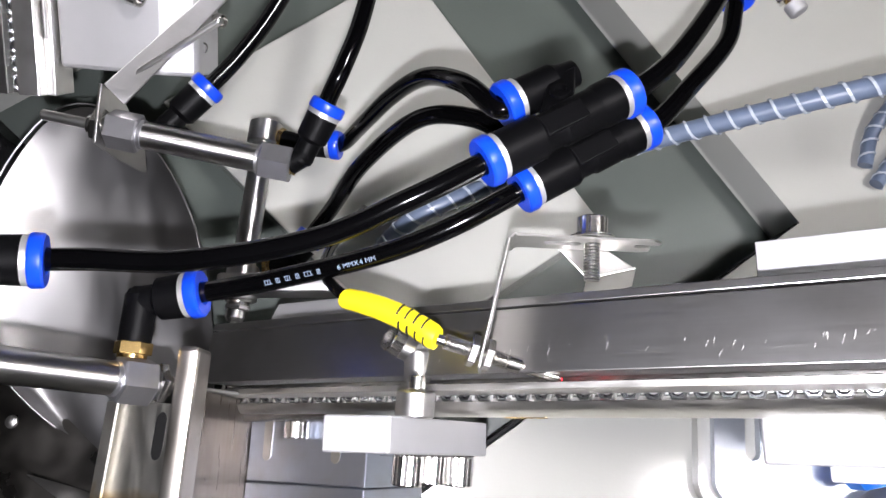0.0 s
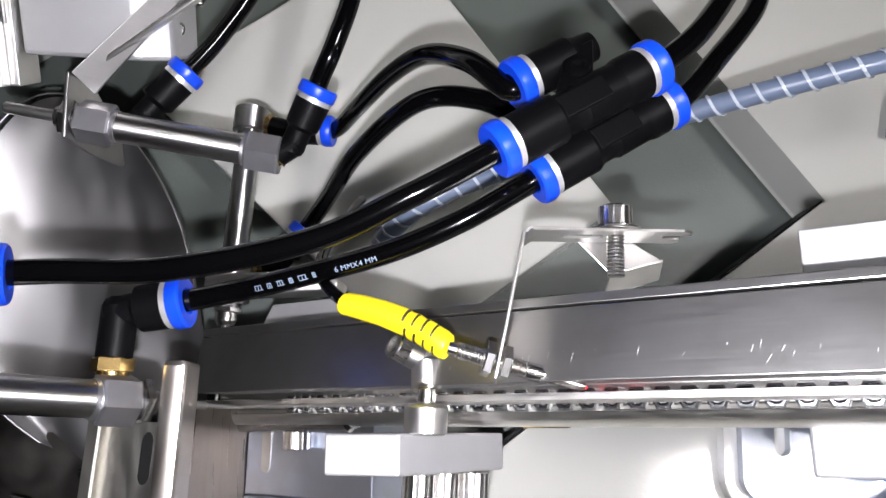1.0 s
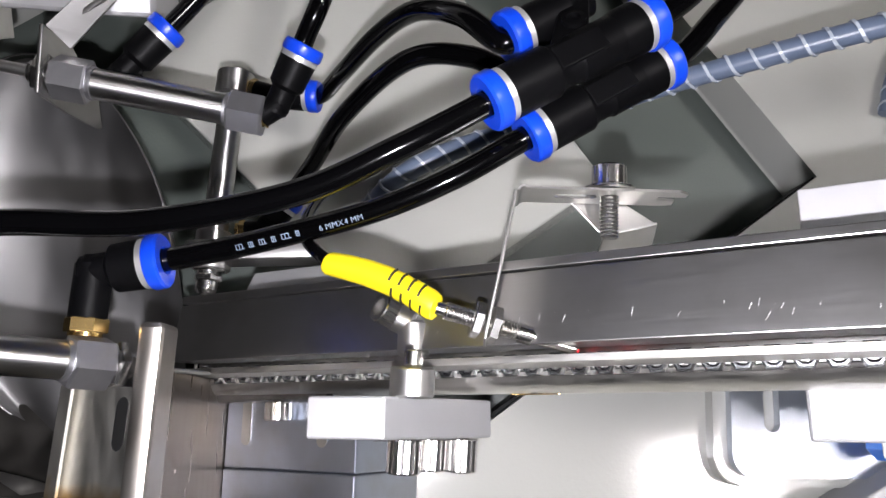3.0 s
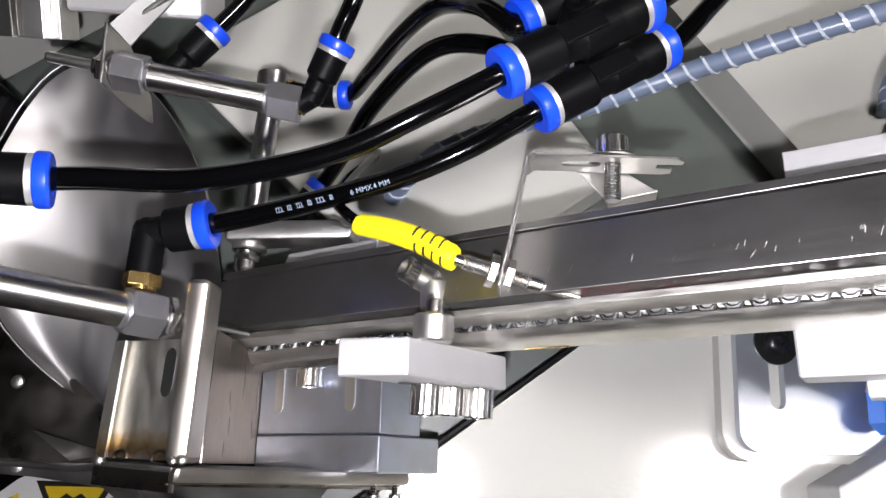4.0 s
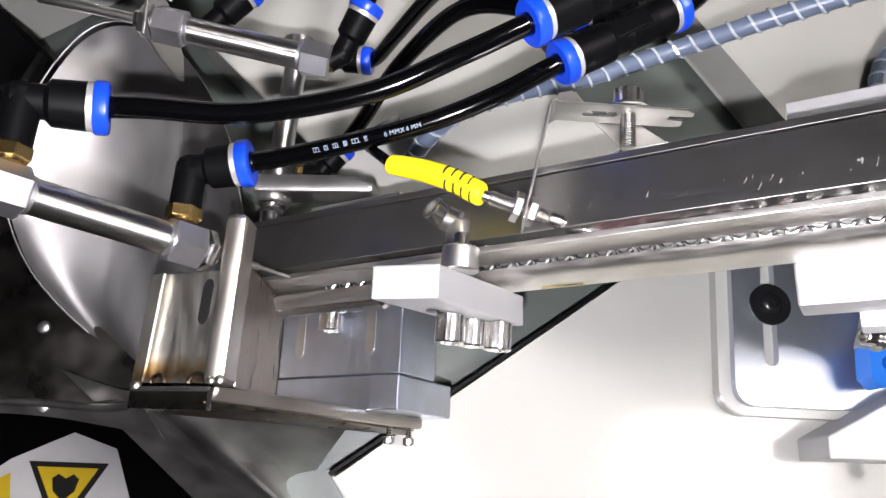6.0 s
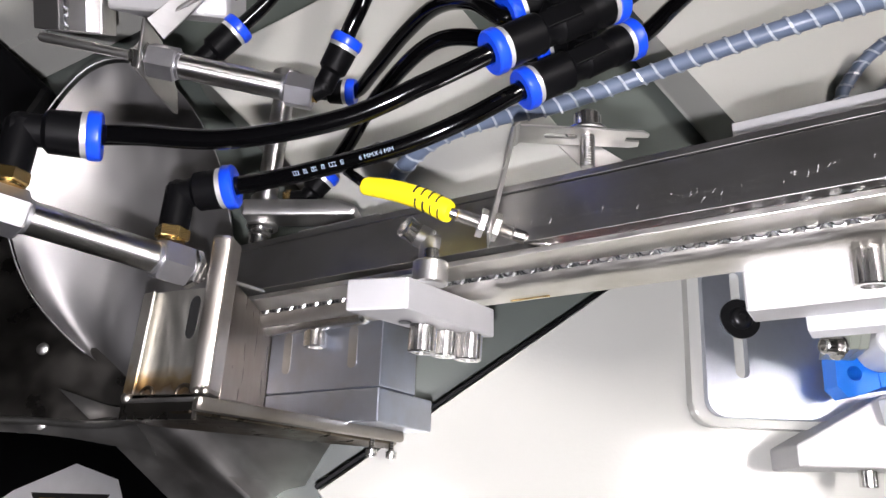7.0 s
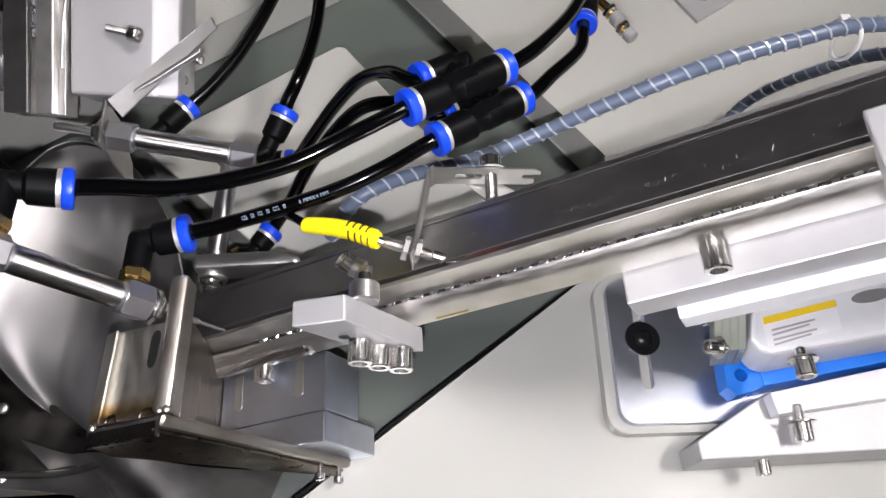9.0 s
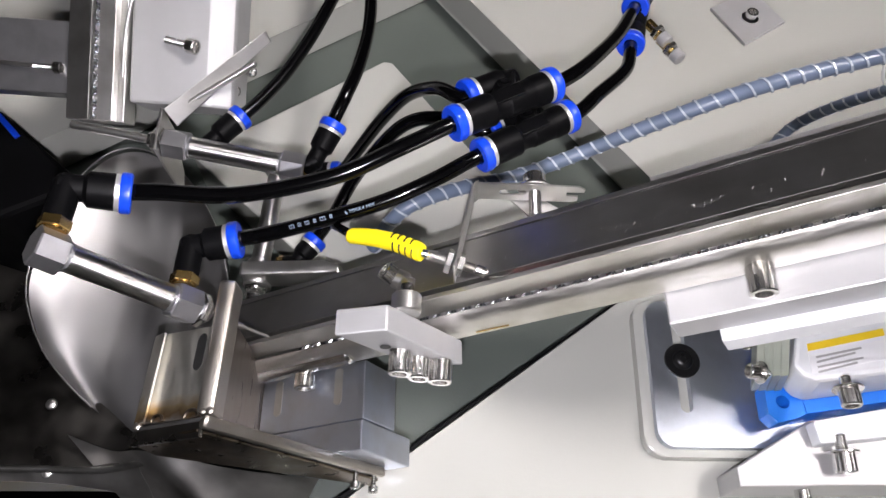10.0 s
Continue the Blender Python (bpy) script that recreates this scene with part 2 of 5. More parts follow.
def sweep(bm, points, r, seg=18, steps=10):
    path = smooth_path(points, steps)
    a, e1, e2 = frame_of(path[1] - path[0])
    rings = []
    for k, q in enumerate(path):
        way = (path[min(k + 1, len(path) - 1)] - path[max(k - 1, 0)]).normalized()
        e1 = (e1 - way * e1.dot(way)).normalized()
        e2 = way.cross(e1)
        rings.append([bm.verts.new(q + r * (math.cos(t) * e1 + math.sin(t) * e2)) for t in (2 * math.pi * j / seg for j in range(seg))])
    for lo, hi in zip(rings, rings[1:]):
        for k in range(seg):
            bm.faces.new([lo[k], lo[(k + 1) % seg], hi[(k + 1) % seg], hi[k]])
    bm.faces.new(rings[0][::-1])
    bm.faces.new(rings[-1])
    return bm


def thing(name, base, label, category, group="", kind=""):
    ob = new(name)
    ob.empty_display_size = 0.005
    ob.location = base
    return tagged(ob, label, category, group, kind)


def origin_of(ob):
    p = Vector((0, 0, 0))
    while ob:
        p += ob.location
        ob = ob.parent
    return p


def finish(bm, name, material):
    bmesh.ops.recalc_face_normals(bm, faces=bm.faces)
    for f in bm.faces:
        f.smooth = True
    for e in bm.edges:
        turn = e.calc_face_angle(0)
        if turn > 0.6 or (turn > 0.12 and max(f.calc_area() for f in e.link_faces) > 5 * min(f.calc_area() for f in e.link_faces)):
            e.smooth = False
    me = bpy.data.meshes.new(name)
    bm.to_mesh(me)
    bm.free()
    me.materials.append(material)
    return me


def part(name, bm, material, parent, label=""):
    """Links a bmesh, drawn in world coordinates, as one mesh under a thing or a part."""
    bmesh.ops.translate(bm, verts=bm.verts, vec=-origin_of(parent))
    ob = new(name, finish(bm, name, material))
    ob.parent = parent
    if label:
        tagged(ob, label)
    return ob


def turned_part(name, p0, p1, r, parent, label="", soft=0.0003):
    """A round bar whose own z runs along it."""
    p0, p1 = Vector(p0), Vector(p1)
    ob = new(name, finish(rod(bmesh.new(), (0, 0, 0), (0, 0, (p1 - p0).length), r, 40, soft), name, BARREL))
    ob.parent = parent
    ob.matrix_basis = aim(p0 - origin_of(parent), p1 - p0)
    if label:
        tagged(ob, label)
    return ob


def solid(name, bm, material, base, label, category, group="", kind=""):
    """A thing of a single mesh, drawn in world coordinates."""
    bmesh.ops.translate(bm, verts=bm.verts, vec=-Vector(base))
    ob = new(name, finish(bm, name, material))
    ob.location = base
    return tagged(ob, label, category, group, kind)


def aim(pos, axis):
    a, e1, e2 = frame_of(axis)
    m = Matrix((e1, e2, a)).transposed().to_4x4()
    m.translation = Vector(pos)
    return m


# ---- rail directions ----
D = V(0.8434, 0, 0.5373)
W = V(-0.5373, 0, 0.8434)
Y = V(0, 1, 0)


def on_rail(s, v, w):
    return D * s + Y * v + W * w


def rail_bar(bm, section, s0, s1, soft=0.0003):
    return prism(bm, [on_rail(s0, v, w) for v, w in section], D * (s1 - s0), soft)


# ---- unseen dark room, added for the metal to reflect ----
def room():
    for name, lo, hi, mat, label in (
            ("floor", (-2.5, -2.5, -0.95), (2.5, 2.5, -0.90), CONCRETE, "sealed grey concrete workshop floor"),
            ("ceiling", (-2.5, -2.5, 2.00), (2.5, 2.5, 2.05), WALL, "unseen dark grey ceiling, added for reflections"),
            ("wall_north", (-2.5, 2.5, -0.90), (2.5, 2.55, 2.0), WALL, "unseen dark grey wall, added round the machine for reflections"),
            ("wall_south", (-2.5, -2.55, -0.90), (2.5, -2.5, 2.0), WALL, "unseen dark grey wall, added round the machine for reflections"),
            ("wall_east", (2.5, -2.5, -0.90), (2.55, 2.5, 2.0), WALL, "unseen dark grey wall, added round the machine for reflections"),
            ("wall_west", (-2.55, -2.5, -0.90), (-2.5, 2.5, 2.0), WALL, "unseen dark grey wall, added round the machine for reflections")):
        solid(name, box(bmesh.new(), lo, hi, 0), mat, lo, label, name.split("_")[0], kind="structure")
    x, y, a, b = 0.92, -0.05, 0.15, 0.20
    lamp = thing("ceiling_light", (x, y, 1.99), "square white ceiling light panel, switched on", "lamp")
    part("frame", box(bmesh.new(), (x - a - 0.02, y - b - 0.03, 1.97), (x + a + 0.02, y + b + 0.03, 1.995), 0.004), ALU, lamp)
    part("diffuser", box(bmesh.new(), (x - a, y - b, 1.962), (x + a, y + b, 1.9695), 0.002), TUBE_LIGHT, lamp, "glowing white diffuser")


# ---- the machine's table ----
SEAM = V(0.813, 0.582, 0).normalized()
CROSS = V(-0.582, 0.813, 0).normalized()
CORNER = V(0.176, 0.1215, 0)


def table():
    under = bmesh.new()
    prism(under, [V(x, y, -0.085) for x, y in ((-0.75, -0.004), (-0.125, -0.004), (-0.030, -0.060), (-0.030, -0.55), (0.75, -0.55), (0.75, 0.75), (-0.75, 0.75))], (0, 0, 0.055), 0)
    cabinet = box(bmesh.new(), (-0.95, -0.75, -0.900), (-0.05, 0.60, -0.490), 0.004)
    solid("machine_cabinet", cabinet, BLACK, (-0.5, 0, -0.9), "black painted lower cabinet of the machine", "cabinet")
    bed = solid("machine_bed", under, SAGE, (0, 0, -0.085), "grey-green painted lower bed of the machine", "machine bed", kind="structure")
    for x, y in ((0.70, -0.50), (0.70, 0.70), (-0.70, 0.70)):
        part("leg", box(bmesh.new(), (x - 0.03, y - 0.03, -0.9), (x + 0.03, y + 0.03, -0.085), 0.002), SAGE, bed)
    # one large sheet round the recess; it leaves out the pit under the chute
    outer = CORNER + CROSS * 0.262
    sheet = [CORNER - SEAM * 0.262 - CROSS * 0.0050, CORNER - CROSS * 0.0050, outer, outer - SEAM * 0.75, CORNER - SEAM * 0.75 + CROSS * 0.6,
             CORNER + SEAM * 0.55 + CROSS * 0.6, CORNER + SEAM * 0.55 - CROSS * 0.6, CORNER - SEAM * 0.262 - CROSS * 0.6]
    solid("table_plate", prism(bmesh.new(), sheet, (0, 0, -0.028), 0.0012), CREAM, CORNER,
          "cream powder-coated table sheet with a fine orange-peel finish", "table", kind="structure")
    c0 = CORNER - SEAM * 0.076 + CROSS * 0.045
    back = [c0, c0 + CROSS * 0.156, c0 + CROSS * 0.160 - SEAM * 0.004, c0 + CROSS * 0.160 - SEAM * 0.135, c0 - SEAM * 0.105]
    solid("table_plate_back", prism(bmesh.new(), back, (0, 0, -0.0285), 0.0012), CREAM, c0,
          "cream powder-coated raised sheet behind the rail", "table", kind="structure")
    # Narrow black strip just below the top of the sheet's edge.
    seam_strip = [CORNER - SEAM * 0.262 - CROSS * 0.0048, CORNER - SEAM * 0.002 - CROSS * 0.0048, CORNER - SEAM * 0.002 - CROSS * 0.0030, CORNER - SEAM * 0.262 - CROSS * 0.0030]
    solid("black_strip", prism(bmesh.new(), [p + V(0, 0, -0.02) for p in seam_strip], (0, 0, 0.0195), 0.0003), BLACK, CORNER,
          "thin black strip along the edge of the sheet", "seal", kind="structure")


room()
table()


# ---- fasteners ----
def screw_template(name, r_head, h_head, r_shank, length, material, label, washer=0.0):
    """Socket cap screw, head along +z, shoulder at the origin."""
    ob = thing(name, (0, 0, 0), label, "screw", "socket screws")
    bm = bmesh.new()
    lathe(bm, (0, 0, 0), (0, 0, 1), [(0, r_head * 0.9), (0.0002, r_head), (h_head - 0.0004, r_head), (h_head, r_head - 0.0004),
                                     (h_head, r_head * 0.62), (h_head * 0.45, r_head * 0.55), (h_head * 0.42, 0)], 40)
    # knurled side: every second column of the wall stands a little back
    for v in bm.verts:
        d = math.hypot(v.co.x, v.co.y)
        if d > r_head * 0.95 and round(math.atan2(v.co.y, v.co.x) / (2 * math.pi / 40)) % 2:
            v.co.x *= 0.965
            v.co.y *= 0.965
    part("head", bm, material, ob)
    bm = bmesh.new()
    turns = max(3, int(length / 0.0009))
    prof = []
    for k in range(turns):
        z = -length + k * length / turns
        prof += [(z, r_shank * 0.86), (z + length / turns / 2, r_shank)]
    lathe(bm, (0, 0, 0), (0, 0, 1), [*prof, (-0.0001, r_shank * 0.9)], 16)
    part("thread", bm, material, ob)
    if washer:
        part("washer", lathe(bmesh.new(), (0, 0, -0.0009), (0, 0, 1), [(0, washer), (0.0002, washer + 0.0002), (0.0007, washer + 0.0002), (0.0009, washer)], 28), material, ob)
    return ob


_templates = {}


def screw(pos, axis, size=1.0, washer=False, label="bright nickel socket cap screw in the machine", reach=0.012, tall=1.0):
    key = (round(size, 3), washer, label, reach, tall)
    m = aim(pos, axis)
    if key not in _templates:
        ob = screw_template("socket_screw", 0.0036 * size, 0.0046 * size * tall, 0.0020 * size, reach * size, CHROME, label, 0.0052 * size if washer else 0)
        ob.matrix_basis = m
        _templates[key] = ob
        return ob
    return copy_thing(_templates[key], m)


# ---- the feed rail ----
def feed_rail():
    rail = thing("feed_rail", on_rail(0.1, 0.045, 0.044), "sloping steel feed rail carrying a row of hex nuts", "rail")
    s0, s1 = -0.041, 0.70
    part("base_bar", rail_bar(bmesh.new(), [(0.0300, 0.0440), (0.0560, 0.0440), (0.0560, 0.0552), (0.0300, 0.0552)], s0, s1), STEEL, rail)
    part("cover_bar", rail_bar(bmesh.new(), [(0.0352, 0.0556), (0.0540, 0.0556), (0.0540, 0.0666), (0.0352, 0.0700)], s0 + 0.002, s1), BRUSHED, rail,
         "scratched dark brushed steel cover bar")
    part("rear_bar", rail_bar(bmesh.new(), [(0.0546, 0.0556), (0.0572, 0.0556), (0.0572, 0.0662), (0.0546, 0.0666)], s0 + 0.002, s1), BRUSHED, rail, "narrow brushed steel bar behind the cover")
    part("guide_strip", rail_bar(bmesh.new(), [(0.0302, 0.0591), (0.0325, 0.0591), (0.0325, 0.0712), (0.0306, 0.0712)], s0 - 0.003, s1, 0.0002), STRIP, rail,
         "milled steel guide strip over the nuts")
    part("front_lip", rail_bar(bmesh.new(), [(0.0297, 0.0440), (0.0258, 0.0440), (0.0246, 0.0452), (0.0243, 0.0480), (0.0250, 0.0560), (0.0262, 0.0590), (0.0282, 0.0606), (0.0286, 0.0556), (0.0297, 0.0552)], s0, s1, 0), STRIP, rail)
    part("end_nose", rod(bmesh.new(), on_rail(-0.0435, 0.0272, 0.0500), on_rail(0.016, 0.0272, 0.0500), 0.0050, 32, 0.0012), CHROME, rail, "polished round nose at the rail end")
    part("slot_mark", rail_bar(bmesh.new(), [(0.0240, 0.0475), (0.0250, 0.0475), (0.0250, 0.0486), (0.0240, 0.0486)], 0.074, 0.088, 0.0002), BRASS, rail)
    part("top_bar", rail_bar(bmesh.new(), [(0.0574, 0.0440), (0.0710, 0.0440), (0.0710, 0.0485), (0.0574, 0.0485)], 0.149, s1), ALU, rail, "pale aluminium bar on the back of the cover")
    part("end_cover", rail_bar(bmesh.new(), [(0.0040, 0.0500), (0.0180, 0.0500), (0.0220, 0.0640), (0.0410, 0.0720), (0.0410, 0.0750), (0.0040, 0.0720)], 0.228, 0.300, 0.0008), ALU, rail, "grey aluminium cover block over the track")
    rng = random.Random(11)
    for k in range(64):
        s, v = 0.060 + 0.135 * rng.random(), 0.0375 + 0.0120 * rng.random()
        if k % 3 == 0:
            s, v = 0.072 + 0.010 * (k // 3) + 0.003 * rng.random(), 0.0395 + 0.003 * rng.random()
        w = 0.0700 - (v - 0.0352) * 0.1835 - 0.00001
        lean, n = rng.uniform(0.15, 0.65), rng.uniform(0.0008, 0.0026)
        a = on_rail(s, v, w)
        b = on_rail(s + n * lean, v + n, w - n * 0.1835)
        side = D * rng.uniform(0.00005, 0.00010)
        part("scratch", prism(bmesh.new(), [a - side, a + side, b + side, b - side], W * 0.00003, 0), SCORE, rail)
    return rail


def nut_mesh():
    """Hex nut lying in the xy plane, corners along x."""
    bm = bmesh.new()
    n, rows = 24, []
    for z, grow in ((-0.0013, 0.82), (-0.0008, 1.0), (0.0008, 1.0), (0.0013, 0.82)):
        ring = []
        for k in range(n):
            a = 2 * math.pi * k / n
            flat = ((a + math.pi / 6) % (math.pi / 3)) - math.pi / 6
            flat = abs(flat)
            r = 0.00275 / math.cos(math.pi / 6 - flat)
            ring.append(bm.verts.new((r * grow * math.cos(a), r * grow * math.sin(a), z)))
        rows.append(ring)
    hole = [[bm.verts.new((r * math.cos(2 * math.pi * k / n), r * math.sin(2 * math.pi * k / n), z)) for k in range(n)]
            for z, r in ((0.0013, 0.0019), (0.0008, 0.00150), (-0.0008, 0.00150), (-0.0013, 0.0019))]
    rows += hole
    rows.append(rows[0])
    for lo, hi in zip(rows, rows[1:]):
        for k in range(n):
            bm.faces.new([lo[k], lo[(k + 1) % n], hi[(k + 1) % n], hi[k]])
    return finish(bm, "hex_nut", NUT)


PITCH, BATCH, PERIOD = 0.00635, 5, 0.8


def nuts(count, place, group):
    me = nut_mesh() if "hex_nut" not in bpy.data.meshes else bpy.data.meshes["hex_nut"]
    made = []
    for k in range(count):
        ob = tagged(new("hex_nut", me), "small zinc-plated hex nut queued in the steel rail", "nut", group)
        ob.matrix_basis = place(k)
        made.append(ob)
    return made


def frame_matrix(ex, ey, ez, p):
    m = Matrix((ex, ey, ez)).transposed().to_4x4()
    m.translation = p
    return m


def place_1(k):
    return frame_matrix(D, Y, W, on_rail(-0.0365 + PITCH * k, 0.0313, 0.0566))


RAIL2 = V(-0.136, 0.132, 0.070)
D2 = V(0.045, 0.842, 0.536).normalized()
V2 = V(0.9986, -0.0534, 0.0).normalized()
W2 = V2.cross(D2).normalized()


def on_rail_2(s, v, w):
    return RAIL2 + D2 * s + V2 * v + W2 * w


def place_2(k):
    return frame_matrix(D2, V2, W2, on_rail_2(0.004 + PITCH * k, 0.0, 0.0005))


rail = feed_rail()
NUTS_1 = nuts(112, place_1, "nuts in the feed rail")
NUTS_2 = nuts(86, place_2, "nuts in the second rail")


def second_rail():
    r = thing("second_feed_rail", RAIL2, "second sloping steel feed rail with nuts and a boxed side", "rail")

    def bar(section, s0, s1, soft=0.0003):
        return prism(bmesh.new(), [on_rail_2(s0, v, w) for v, w in section], D2 * (s1 - s0), soft)
    part("base_bar", bar([(-0.012, -0.014), (0.012, -0.014), (0.012, -0.0010), (-0.012, -0.0010)], 0, 0.56), STEEL, r)
    part("cover_bar", bar([(-0.0125, -0.0008), (-0.0031, -0.0008), (-0.0031, 0.0020), (-0.0012, 0.0022), (-0.0016, 0.0050), (-0.0125, 0.0035)], 0, 0.56), STEEL, r)
    part("front_lip", bar([(0.0031, -0.0008), (0.0090, -0.0008), (0.0085, 0.0034), (0.0014, 0.0040), (0.0012, 0.0022), (0.0031, 0.0020)], 0.0, 0.56), STEEL, r)
    part("side_box", bar([(0.0125, -0.034), (0.060, -0.034), (0.060, -0.010), (0.050, -0.004), (0.0125, -0.004)], 0.010, 0.40, 0.0015), ALU, r, "pale aluminium side box")
    part("end_flange", prism(bmesh.new(), [on_rail_2(0.004, 0.034, -0.002), on_rail_2(0.030, 0.072, -0.002), on_rail_2(0.030, 0.072, 0.0035), on_rail_2(0.004, 0.034, 0.0035)], D2 * 0.0018, 0.0003), STEEL, r)
    spring = [on_rail_2(0.020, 0.013, 0.005), on_rail_2(0.045, 0.016, 0.009), on_rail_2(0.075, 0.024, 0.012), on_rail_2(0.11, 0.024, 0.012)]
    part("spring_wire", sweep(bmesh.new(), spring, 0.0007, 10), STEEL, r)
    part("side_bar", bar([(-0.090, -0.022), (-0.0128, -0.022), (-0.0128, -0.006), (-0.090, -0.006)], 0.012, 0.046, 0.0006), CAPGREY, r, "dark steel cross bar")
    screw(on_rail_2(0.037, 0.041, 0.0015), V2 * 0.9 - D2 * 0.2 + W2 * 0.25, 1.0)
    part("tie_rod", rod(bmesh.new(), on_rail_2(0.026, -0.088, -0.0035), on_rail_2(0.0235, -0.022, -0.0035), 0.0010, 12), STEEL, r)
    screw(on_rail_2(0.0235, -0.022, -0.0035), V2, 0.8)
    return r


second_rail()


# ---- air cylinders ----
def air_cylinder(front, rear, r_barrel, r_hex, hex_len, label, spin=0.0, nut_len=0.005):
    front, rear = Vector(front), Vector(rear)
    a = (front - rear).normalized()
    ob = thing("air_cylinder", rear, label, "air cylinder", "air cylinders")
    turned_part("barrel", rear + a * hex_len * 0.4, front - a * hex_len * 0.4, r_barrel, ob, "polished stainless barrel")
    for n, p, w in (("rear_cap", rear, 1), ("front_cap", front, -1)):
        bm = bmesh.new()
        hexa(bm, p - a * w * hex_len * 0.5, p + a * w * hex_len * 0.5, r_hex, spin)
        lathe(bm, p + a * w * hex_len * 0.5, a * w, [(0, r_barrel * 1.06), (0.0012, r_barrel * 1.06), (0.0014, r_barrel)], 32)
        part(n, bm, CAPGREY, ob, "grey hexagonal end cap")
    bm = bmesh.new()
    lathe(bm, front + a * hex_len * 0.5, a, [(0, r_barrel * 0.7), (nut_len + 0.002, r_barrel * 0.7)], 20)
    hexa(bm, front + a * (hex_len * 0.5 + 0.0008), front + a * (hex_len * 0.5 + nut_len), r_hex * 0.92, 0.4)
    part("nose_nut", bm, CHROME, ob)
    return ob


CYL1_REAR, CYL1_FRONT = V(-0.1095, 0.0325, 0.1255), V(-0.0745, 0.0310, 0.0885)
AX1 = (CYL1_FRONT - CYL1_REAR).normalized()
cyl_1 = air_cylinder(CYL1_FRONT, CYL1_REAR, 0.0050, 0.0072, 0.0105, "stainless miniature air cylinder with grey hexagonal end caps", 0.26, 0.004)
PIN1 = solid("stop_pin", lathe(bmesh.new(), CYL1_FRONT + AX1 * 0.004, AX1, [(0, 0.0012), (0.019, 0.0012), (0.0195, 0.0007), (0.031, 0.0006), (0.032, 0.0002)], 16), STEEL,
             CYL1_FRONT + AX1 * 0.004, "slim steel stop pin of the air cylinder", "pin")

CYL2_REAR, CYL2_FRONT = V(-0.0440, 0.1105, 0.0670), V(-0.0965, 0.1182, 0.0715)
AX2 = (CYL2_FRONT - CYL2_REAR).normalized()
cyl_2 = air_cylinder(CYL2_FRONT, CYL2_REAR, 0.0049, 0.0070, 0.0110, "stainless air cylinder that gates the second rail", 0.2)
ROD2 = solid("gate_rod", lathe(bmesh.new(), CYL2_FRONT, AX2, [(-0.0240, 0.0019), (0.0284, 0.0019), (0.0290, 0.0014)], 20), STEEL, CYL2_FRONT,
             "polished steel gate rod of the air cylinder", "rod")

CYL3_REAR, CYL3_FRONT = V(-0.0590, 0.1340, 0.0280), V(-0.0622, 0.0800, 0.0270)
AX3 = (CYL3_FRONT - CYL3_REAR).normalized()
cyl_3 = thing("air_cylinder", CYL3_REAR, "stainless air cylinder standing behind the rail end", "air cylinder", "air cylinders")
turned_part("barrel", CYL3_REAR, CYL3_FRONT, 0.0046, cyl_3)
turned_part("rear_cap", CYL3_REAR, CYL3_REAR - AX3 * 0.009, 0.0068, cyl_3)
turned_part("front_cap", CYL3_FRONT - AX3 * 0.002, CYL3_FRONT + AX3 * 0.006, 0.0062, cyl_3)
bm = bmesh.new()
hexa(bm, CYL3_FRONT + AX3 * 0.0085, CYL3_FRONT + AX3 * 0.0125, 0.0062, 0.3)
lathe(bm, CYL3_FRONT + AX3 * 0.0060, AX3, [(0, 0.0040), (0.013, 0.0040), (0.0145, 0.003)], 24)
hexa(bm, CYL3_FRONT + AX3 * 0.0135, CYL3_FRONT + AX3 * 0.0160, 0.0052, 0.1)
part("nose_nut", bm, CHROME, cyl_3)
ROD3 = solid("gate_pin", lathe(bmesh.new(), CYL3_FRONT + AX3 * 0.012, AX3, [(0, 0.0016), (0.014, 0.0016), (0.0145, 0.0006), (0.036, 0.0006)], 14), STEEL,
             CYL3_FRONT + AX3 * 0.012, "thin steel gate pin of the standing air cylinder", "pin")


# ---- push-in fittings and hoses ----
def ring_parts(ob, mouth, way, r):
    """Metal sleeve and blue release ring at the mouth of a port, which faces way."""
    way = Vector(way).normalized()
    mouth = Vector(mouth)
    part("sleeve", lathe(bmesh.new(), mouth - way * 0.0036, way, [(0, r * 0.93), (0.0002, r * 0.985), (0.0017, r * 0.985), (0.0019, r * 0.9)], 36), SLEEVE, ob, "bright metal sleeve")
    bm = bmesh.new()
    lathe(bm, mouth - way * 0.0019, way, [(0, r * 0.80), (0.0002, r * 1.04), (0.0008, r * 1.09), (0.0034, r * 1.07), (0.0040, r * 0.99),
                                          (0.0040, r * 0.56), (0.0020, r * 0.52), (0.0018, 0)], 40)
    part("release_ring", bm, BLUE, ob, "blue plastic release ring")


